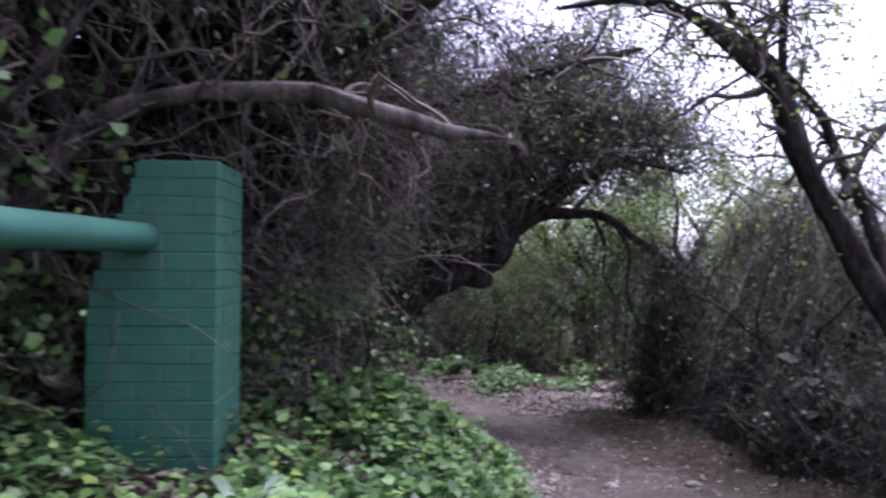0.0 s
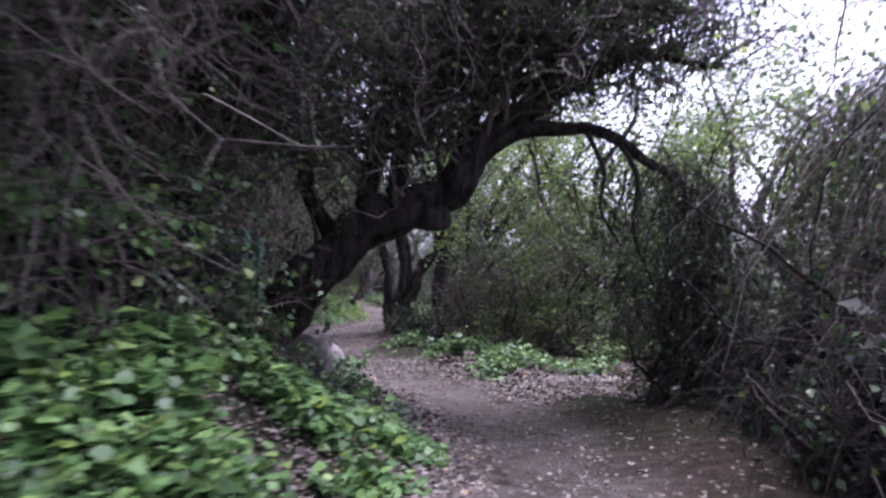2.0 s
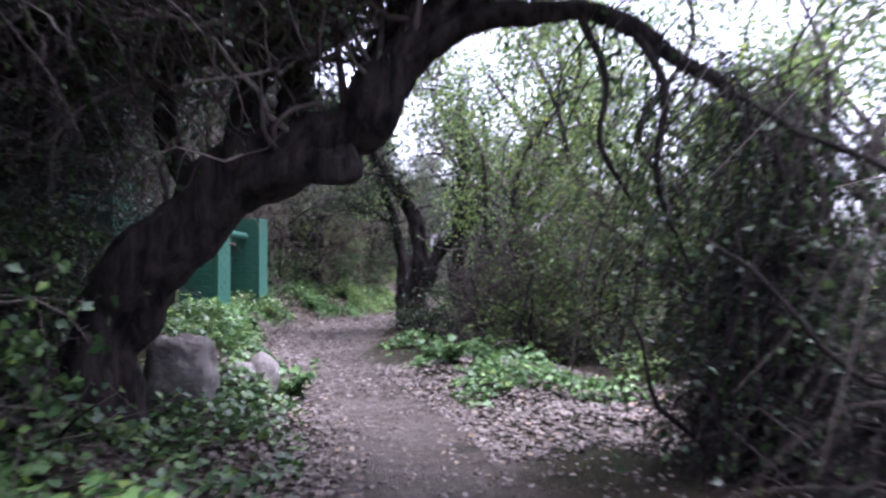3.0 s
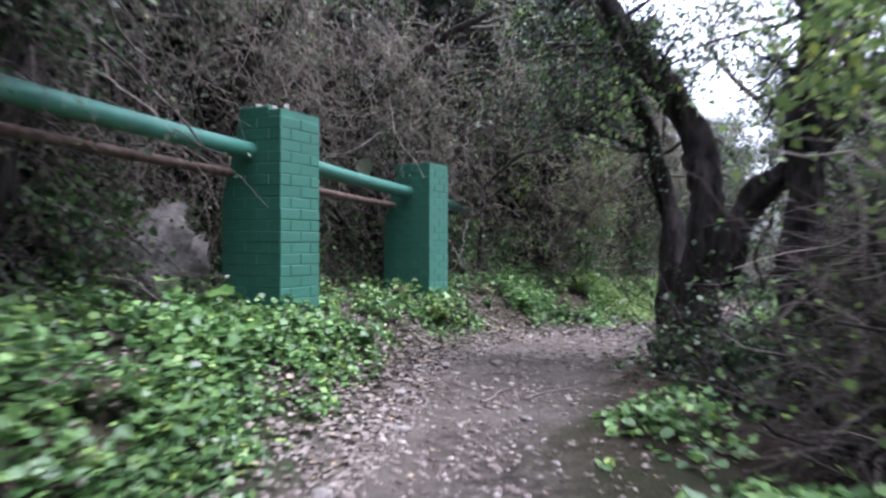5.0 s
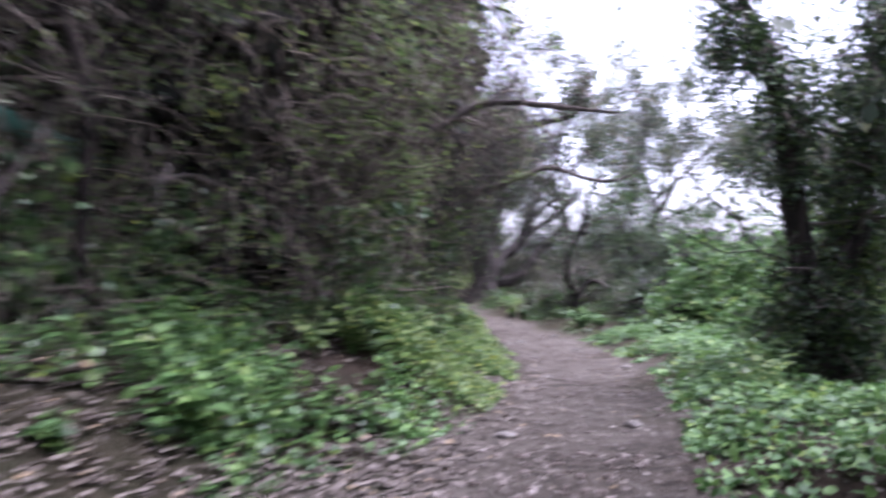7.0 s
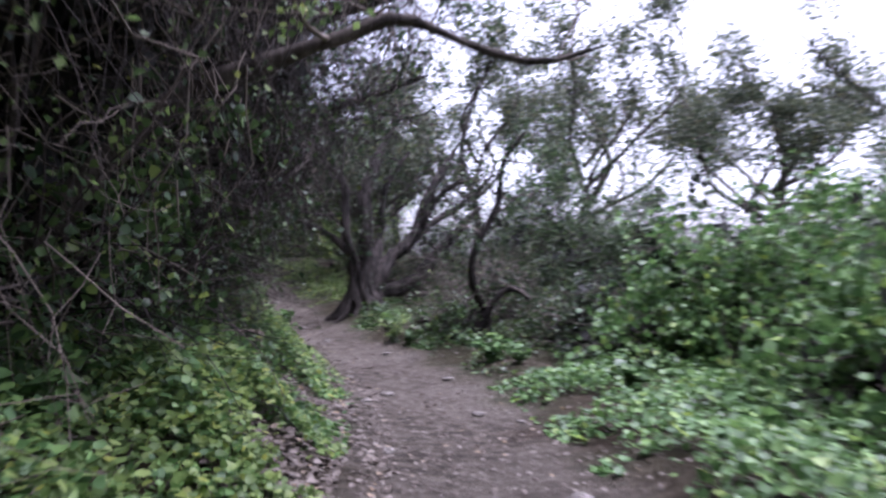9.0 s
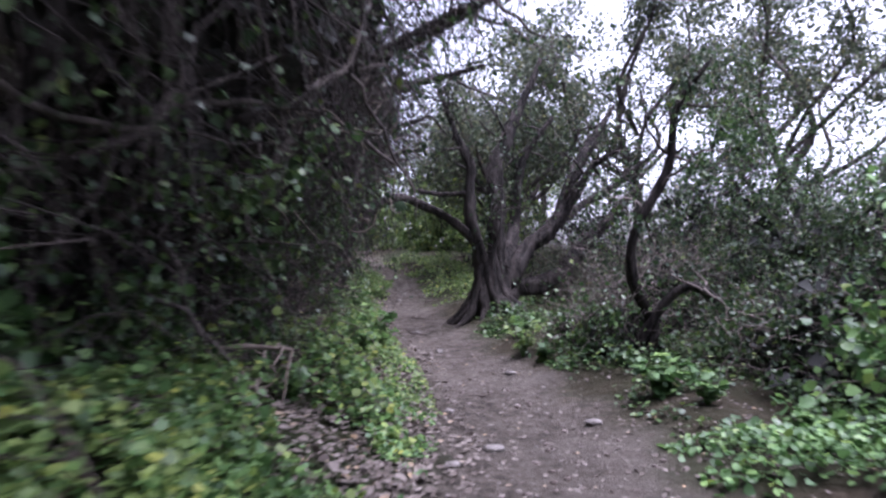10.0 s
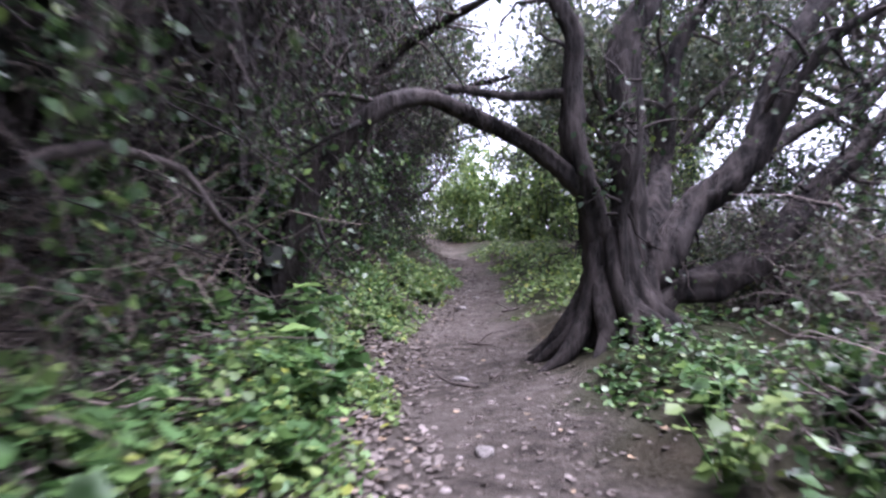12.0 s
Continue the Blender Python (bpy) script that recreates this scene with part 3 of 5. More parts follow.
STRETCH = [-2.321, 0.186, 2.414, 4.086, 5.757, 7.429, 9.286, 11.143, 13.0, 14.857, 16.714, 18.571, 20.429, 22.286, 24.143, 26.0, 27.857, 30.179, 32.964, 36.214]
for k in range(len(STRETCH) - 1):
    y = STRETCH[k]
    words = "tangled brown twigs and ivy on a shaded bank" if y < 10 else ("grey bare twigs behind the pipe rail" if y < 18 else "dark overhanging scrub with hanging twigs above the bank")
    # Shade and open light are put into twig and leaf tone by stretch.
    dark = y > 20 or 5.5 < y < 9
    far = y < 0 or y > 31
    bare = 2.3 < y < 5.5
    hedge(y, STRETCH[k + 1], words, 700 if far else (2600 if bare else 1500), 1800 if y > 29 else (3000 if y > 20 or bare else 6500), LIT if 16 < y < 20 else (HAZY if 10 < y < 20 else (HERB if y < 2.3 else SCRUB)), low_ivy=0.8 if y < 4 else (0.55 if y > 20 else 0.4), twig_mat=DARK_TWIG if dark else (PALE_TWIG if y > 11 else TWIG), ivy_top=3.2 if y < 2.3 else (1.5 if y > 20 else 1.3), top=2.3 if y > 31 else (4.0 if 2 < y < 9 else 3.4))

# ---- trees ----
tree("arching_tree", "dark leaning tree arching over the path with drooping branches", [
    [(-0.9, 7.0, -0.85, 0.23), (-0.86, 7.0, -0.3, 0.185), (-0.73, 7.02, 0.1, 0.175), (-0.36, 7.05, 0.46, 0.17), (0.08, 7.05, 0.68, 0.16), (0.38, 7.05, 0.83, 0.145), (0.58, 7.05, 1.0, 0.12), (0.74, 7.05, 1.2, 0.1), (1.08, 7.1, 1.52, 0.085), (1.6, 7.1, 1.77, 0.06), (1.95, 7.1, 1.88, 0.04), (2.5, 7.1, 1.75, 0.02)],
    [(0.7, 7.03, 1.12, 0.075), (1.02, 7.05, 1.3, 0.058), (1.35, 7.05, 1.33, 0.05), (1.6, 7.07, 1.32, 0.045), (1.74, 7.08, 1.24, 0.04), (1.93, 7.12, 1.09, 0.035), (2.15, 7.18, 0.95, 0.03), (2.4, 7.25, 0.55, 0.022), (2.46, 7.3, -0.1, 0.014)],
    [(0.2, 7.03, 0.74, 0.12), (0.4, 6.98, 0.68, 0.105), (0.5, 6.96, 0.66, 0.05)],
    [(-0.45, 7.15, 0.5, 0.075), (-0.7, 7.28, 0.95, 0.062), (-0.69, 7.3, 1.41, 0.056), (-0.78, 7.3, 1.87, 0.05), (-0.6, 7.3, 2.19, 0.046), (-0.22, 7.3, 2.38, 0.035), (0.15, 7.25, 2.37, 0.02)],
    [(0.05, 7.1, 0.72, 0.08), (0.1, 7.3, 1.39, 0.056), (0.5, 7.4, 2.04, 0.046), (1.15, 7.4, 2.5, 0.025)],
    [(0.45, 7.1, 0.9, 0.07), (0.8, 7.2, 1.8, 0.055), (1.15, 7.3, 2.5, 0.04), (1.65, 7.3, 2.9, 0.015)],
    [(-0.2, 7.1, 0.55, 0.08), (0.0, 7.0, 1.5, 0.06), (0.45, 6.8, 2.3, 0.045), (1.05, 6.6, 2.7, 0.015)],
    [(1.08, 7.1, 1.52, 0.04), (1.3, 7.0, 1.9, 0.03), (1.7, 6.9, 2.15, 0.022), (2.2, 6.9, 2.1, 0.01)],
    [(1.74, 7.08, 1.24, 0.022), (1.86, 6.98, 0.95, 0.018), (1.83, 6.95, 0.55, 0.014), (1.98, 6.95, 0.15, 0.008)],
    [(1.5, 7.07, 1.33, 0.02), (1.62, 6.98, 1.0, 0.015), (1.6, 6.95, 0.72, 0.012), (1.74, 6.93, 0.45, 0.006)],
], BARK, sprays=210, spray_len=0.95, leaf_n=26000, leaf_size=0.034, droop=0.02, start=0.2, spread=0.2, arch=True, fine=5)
tree("leaning_tree", "grey bare-limbed tree leaning over the path against the sky", [
    [(3.3, 4.0, -0.75, 0.108), (2.82, 3.92, 0.02, 0.086), (2.42, 3.82, 0.6, 0.076), (2.089, 3.714, 1.049, 0.063), (1.904, 3.705, 1.402, 0.058), (1.783, 3.696, 1.736, 0.058), (1.532, 3.696, 1.996, 0.048), (1.291, 3.696, 2.164, 0.032), (0.994, 3.686, 2.238, 0.024), (0.557, 3.696, 2.182, 0.011)],
    [(2.554, 3.946, 0.464, 0.053), (2.47, 3.993, 1.003, 0.042), (2.275, 3.984, 1.384, 0.032), (2.108, 3.974, 1.736, 0.029), (1.709, 3.881, 2.089, 0.024), (1.449, 3.872, 2.414, 0.016), (1.114, 3.993, 2.786, 0.008)],
    [(1.811, 3.696, 1.699, 0.026), (1.839, 3.789, 2.034, 0.021), (1.857, 3.779, 2.414, 0.016), (1.95, 3.9, 2.879, 0.008)],
    [(2.182, 3.807, 1.207, 0.032), (2.507, 3.993, 1.625, 0.024), (2.971, 4.179, 1.718, 0.019), (3.529, 4.271, 2.043, 0.008)],
], BARK, sprays=40, spray_len=0.8, leaf_n=6500, leaf=LIT, leaf_size=0.03, start=0.35, spread=0.3)
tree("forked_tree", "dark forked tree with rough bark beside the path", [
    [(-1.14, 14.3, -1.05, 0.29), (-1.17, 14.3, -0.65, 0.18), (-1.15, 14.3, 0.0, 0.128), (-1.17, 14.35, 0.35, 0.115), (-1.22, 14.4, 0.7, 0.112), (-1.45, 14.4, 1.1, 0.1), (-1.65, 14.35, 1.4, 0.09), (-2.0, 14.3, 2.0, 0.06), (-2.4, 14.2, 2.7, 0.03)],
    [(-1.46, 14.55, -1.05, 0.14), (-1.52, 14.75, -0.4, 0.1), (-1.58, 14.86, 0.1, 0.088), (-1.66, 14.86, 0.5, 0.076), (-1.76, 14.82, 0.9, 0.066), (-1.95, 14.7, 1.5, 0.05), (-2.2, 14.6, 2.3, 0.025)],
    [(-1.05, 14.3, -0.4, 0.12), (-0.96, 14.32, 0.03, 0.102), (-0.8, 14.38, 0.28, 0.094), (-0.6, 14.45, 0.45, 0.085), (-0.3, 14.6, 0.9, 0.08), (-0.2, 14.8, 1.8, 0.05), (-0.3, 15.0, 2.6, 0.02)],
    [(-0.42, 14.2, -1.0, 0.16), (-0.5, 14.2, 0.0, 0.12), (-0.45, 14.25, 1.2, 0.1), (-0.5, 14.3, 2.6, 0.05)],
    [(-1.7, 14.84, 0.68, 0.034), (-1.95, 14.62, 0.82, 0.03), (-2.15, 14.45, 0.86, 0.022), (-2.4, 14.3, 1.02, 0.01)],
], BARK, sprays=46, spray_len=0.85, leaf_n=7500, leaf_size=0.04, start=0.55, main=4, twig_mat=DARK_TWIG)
tree("ivy_clad_tree", "slim dark tree clad in ivy beside the path", [
    [(-0.789, 19.779, -1.393, 0.121), (-0.966, 19.769, -0.381, 0.093), (-1.124, 19.723, 0.789, 0.079), (-1.235, 19.695, 1.263, 0.065), (-1.458, 19.63, 1.764, 0.037), (-1.579, 19.593, 2.229, 0.019)],
    [(-0.836, 19.779, -0.836, 0.074), (-0.557, 19.871, 0.186, 0.065), (-0.464, 19.871, 1.3, 0.046), (-0.279, 19.964, 2.136, 0.019)],
], BARK, sprays=120, spray_len=0.6, leaf_n=24000, leaf=SCRUB, leaf_size=0.042, start=0.05, droop=0.2)
big = tree("many_stemmed_tree", "old many-stemmed grey tree with twisted roots beside the path", [
    [(-5.386, 28.554, -1.254, 0.183), (-5.386, 28.581, -0.594, 0.107), (-5.441, 28.433, -0.084, 0.076), (-5.497, 28.396, 0.316, 0.065), (-5.488, 28.386, 0.724, 0.057), (-5.636, 28.294, 1.114, 0.038), (-5.85, 28.229, 1.671, 0.016)],
    [(-5.256, 28.758, -1.207, 0.167), (-5.265, 28.869, -0.409, 0.118), (-5.33, 28.925, 0.139, 0.111), (-5.358, 29.018, 0.724, 0.099), (-5.265, 29.176, 1.133, 0.084), (-5.107, 29.482, 1.671, 0.061), (-4.921, 29.807, 2.414, 0.023)],
    [(-5.293, 28.879, -0.882, 0.114), (-4.996, 29.25, -0.334, 0.107), (-4.717, 29.519, -0.019, 0.099), (-4.596, 29.696, 0.306, 0.088), (-4.466, 29.881, 0.799, 0.076), (-4.299, 30.086, 1.151, 0.061), (-3.993, 30.364, 1.764, 0.023)],
    [(-4.634, 29.556, -0.019, 0.053), (-4.411, 29.594, 0.455, 0.046), (-4.179, 29.621, 0.799, 0.038), (-3.807, 29.789, 1.068, 0.023)],
    [(-5.451, 28.461, -0.204, 0.061), (-5.692, 28.173, 0.065, 0.053), (-5.924, 27.913, 0.214, 0.046), (-6.064, 27.718, 0.269, 0.046), (-6.203, 27.532, 0.223, 0.055), (-6.407, 27.393, 0.046, 0.065), (-6.593, 27.3, -0.279, 0.075), (-6.75, 27.2, -1.0, 0.09)],
    [(-5.506, 28.386, 0.371, 0.034), (-5.813, 28.201, 0.353, 0.030), (-6.129, 27.95, 0.39, 0.023)],
    [(-5.219, 28.971, -0.557, 0.091), (-5.265, 29.621, 0.028, 0.076), (-5.228, 29.64, 0.52, 0.065), (-5.144, 29.789, 1.049, 0.053), (-4.829, 30.086, 1.579, 0.030)],
    [(-5.2, 28.925, -0.975, 0.122), (-5.061, 29.176, -0.836, 0.107), (-4.819, 29.464, -0.743, 0.107), (-4.541, 29.742, -0.557, 0.102), (-4.309, 29.993, -0.195, 0.091), (-4.03, 30.262, 0.176, 0.076), (-3.621, 30.643, 0.65, 0.038)],
    [(-4.736, 30.086, 0.093, 0.069), (-4.504, 30.624, 0.353, 0.061), (-4.114, 31.07, 0.659, 0.057), (-3.714, 31.571, 1.114, 0.030)],
    [(-5.311, 28.526, -1.114, 0.038), (-5.2, 28.47, -0.743, 0.030), (-5.219, 28.507, -0.371, 0.027), (-5.126, 28.526, 0.0, 0.023), (-5.154, 28.693, 0.464, 0.019)],
], OLD_BARK, sprays=11, spray_len=0.7, leaf_n=2600, leaf_size=0.045, start=0.5, main=2, twig_mat=DARK_TWIG)
for k in range(13):
    a = 2 * math.pi * k / 13 + rng.uniform(-0.2, 0.2)
    r, cx, cy = rng.uniform(0.38, 0.68), -5.33, 28.62
    up = rng.uniform(0.35, 0.75)
    g = [float(height(cx + math.cos(a) * q, cy + math.sin(a) * q)) for q in (0.12, r * 0.6, r)]
    pts = [(cx + math.cos(a) * 0.06, cy + math.sin(a) * 0.08, g[0] + up, 0.06), (cx + math.cos(a) * 0.16, cy + math.sin(a) * 0.18, g[0] + up * 0.45, 0.065), (cx + math.cos(a + 0.15) * r * 0.6, cy + math.sin(a + 0.15) * r * 0.6, g[1] + 0.07, 0.055), (cx + math.cos(a) * r, cy + math.sin(a) * r, g[2] - 0.05, 0.022)]
    v, f = limb_mesh(pts, 16, 8, 0.25)
    np_part("root", (v - np.array(big.location), f), OLD_BARK, big, smooth=True)
tree("crooked_sapling", "crooked dark sapling with bent stems in the scrub", [
    [(-3.296, 26.399, -1.393, 0.065), (-3.148, 26.455, -1.012, 0.056), (-3.324, 26.381, -0.548, 0.046), (-3.278, 26.297, -0.167, 0.039), (-3.036, 26.399, 0.297, 0.035), (-2.962, 26.427, 0.826, 0.028), (-2.693, 26.399, 1.207, 0.014)],
    [(-3.259, 26.409, -1.133, 0.046), (-2.999, 26.418, -0.734, 0.042), (-2.795, 26.409, -0.659, 0.037), (-2.554, 26.409, -0.873, 0.028), (-2.331, 26.399, -1.207, 0.019)],
], BARK, sprays=20, spray_len=0.6, leaf_n=1800, start=0.5)

# trees rooted on the bank that roof the path
def bank_tree(y, reach, h, leaf_n, leaf=SCRUB):
    edge = float(path_mid(y) - path_half(y))
    x = edge - 2.3
    z, g = float(height(x, y)), float(base_z(y))
    a, c = rng.uniform(-0.5, 0.5, 2)
    tree("bank_tree", "dark twisted tree on the bank roofing the path", [
        [(x, y, z - 0.2, 0.15), (x + 0.2, y + a * 0.4, z + 0.8, 0.12), (x + 0.7, y + a, g + h * 0.66, 0.085), ((x + edge + reach) / 2 + 0.4, y + a * 0.6, g + h * 0.9, 0.055), (edge + reach, y + c, g + h, 0.02)],
        [(x + 0.25, y + a * 0.4, z + 0.9, 0.08), (x + 0.1, y + 0.6, g + h * 0.7, 0.06), (x + 0.6, y + 1.1, g + h * 0.95, 0.04), (x + 1.3, y + 1.4, g + h * 1.1, 0.015)],
        [(x + 0.3, y + a * 0.4, z + 1.0, 0.07), (x + 0.2, y - 0.6, g + h * 0.7, 0.05), (x + 0.8, y - 1.0, g + h, 0.03), (x + 1.4, y - 1.2, g + h * 1.15, 0.012)],
        [(x + 0.1, y, z + 0.5, 0.08), (x - 0.6, y + a, g + h * 0.75, 0.06), (x - 1.0, y, g + h * 1.2, 0.02)],
    ], BARK, sprays=34, spray_len=0.85, leaf=leaf, leaf_n=leaf_n, leaf_size=0.042, droop=0.04, start=0.3, spread=0.2)


for y, reach, h, n in ((0.6, 0.2, 3.3, 2200), (3.4, 0.8, 3.2, 6000), (5.4, 1.0, 3.2, 8000), (8.4, 0.8, 3.4, 7000), (10.6, 0.6, 3.4, 6000), (13.0, 0.2, 3.5, 2200), (15.3, 0.0, 3.4, 2200), (17.4, 1.3, 4.7, 9000), 
                       (19.9, -0.4, 2.8, 5000), (22.3, 0.9, 2.8, 8000), (24.6, 1.0, 2.8, 8000), (26.9, 1.0, 2.9, 6500), (29.6, 0.9, 2.8, 5000), (32.0, 0.9, 2.5, 6000), (34.6, 0.9, 2.4, 5000), (37.2, 0.9, 2.5, 5000)):
    bank_tree(y, reach, h, n, HAZY if h > 4 else SCRUB)


def bare_limb(label, pts):
    tree("overhanging_branch", label, [pts], GREY_BARK, sprays=14, spray_len=0.55, leaf_n=0, start=0.3, category="branch", twig_mat=PALE_TWIG)


bare_limb("pale bare branch reaching out of the hedge", [(-2.1, 3.1, 0.6, 0.06), (-1.6, 3.0, 1.35, 0.05), (-1.096, 2.962, 1.541, 0.04), (-0.641, 3.055, 1.569, 0.045), (-0.362, 3.055, 1.504, 0.042), (0.009, 3.148, 1.43, 0.035), (0.3, 3.2, 1.40, 0.012)])
bare_limb("grey bare branch reaching over the path", [(-4.4, 20.5, -0.3, 0.06), (-3.9, 20.7, 0.3, 0.045), (-3.5, 20.77, 0.483, 0.036), (-3.194, 20.819, 0.594, 0.03), (-2.971, 20.856, 0.65, 0.026), (-2.73, 20.986, 0.576, 0.02), (-2.433, 21.125, 0.539, 0.014), (-2.145, 21.264, 0.641, 0.006)])
bare_limb("thin grey branch forking against the sky", [(-5.2, 18.6, -0.4, 0.06), (-4.429, 18.674, 0.139, 0.046), (-3.705, 18.859, 0.631, 0.04), (-3.269, 18.971, 0.891, 0.028), (-2.758, 19.11, 0.882, 0.018), (-2.256, 19.24, 0.826, 0.008)])
bare_limb("thick pale dead limb slanting out of the bank", [(-5.35, 23.05, -0.75, 0.045), (-5.12, 23.19, -0.27, 0.036), (-4.97, 23.26, -0.12, 0.032), (-4.81, 23.32, 0.04, 0.028), (-4.72, 23.47, 0.28, 0.02), (-4.7, 23.6, 0.6, 0.01)])
bare_limb("thin pale dead branch sticking out of the hedge", [(-5.0, 23.5, 0.55, 0.018), (-4.61, 23.63, 0.35, 0.014), (-4.5, 23.67, 0.28, 0.012), (-4.36, 23.73, 0.15, 0.01), (-4.2, 23.8, 0.04, 0.005)])
bare_limb("pale dead branch above the bank", [(-7.0, 25.2, -0.1, 0.04), (-6.46, 25.49, 0.17, 0.03), (-6.22, 25.64, 0.15, 0.026), (-6.01, 25.77, 0.1, 0.02), (-5.91, 25.94, 0.03, 0.008)])
tree("bank_tree", "dark crooked tree forking behind the pipe rail", [
    [(-4.75, 16.8, -0.75, 0.037), (-4.6, 16.65, 0.1, 0.032), (-4.56, 16.62, 0.57, 0.030), (-4.7, 16.55, 1.01, 0.026), (-4.84, 16.48, 1.5, 0.019), (-4.9, 16.4, 2.2, 0.007)],
    [(-4.66, 16.58, 0.92, 0.021), (-4.41, 16.7, 1.43, 0.017), (-4.2, 16.8, 2.0, 0.007)],
    [(-4.6, 16.63, 0.6, 0.019), (-4.07, 16.65, 1.0, 0.017), (-3.82, 16.78, 1.08, 0.017), (-3.51, 16.95, 1.26, 0.015), (-3.2, 17.11, 1.16, 0.011), (-2.88, 17.28, 1.06, 0.005)],
], BARK, sprays=22, spray_len=0.6, leaf_n=900, leaf_size=0.036, twig_mat=DARK_TWIG)

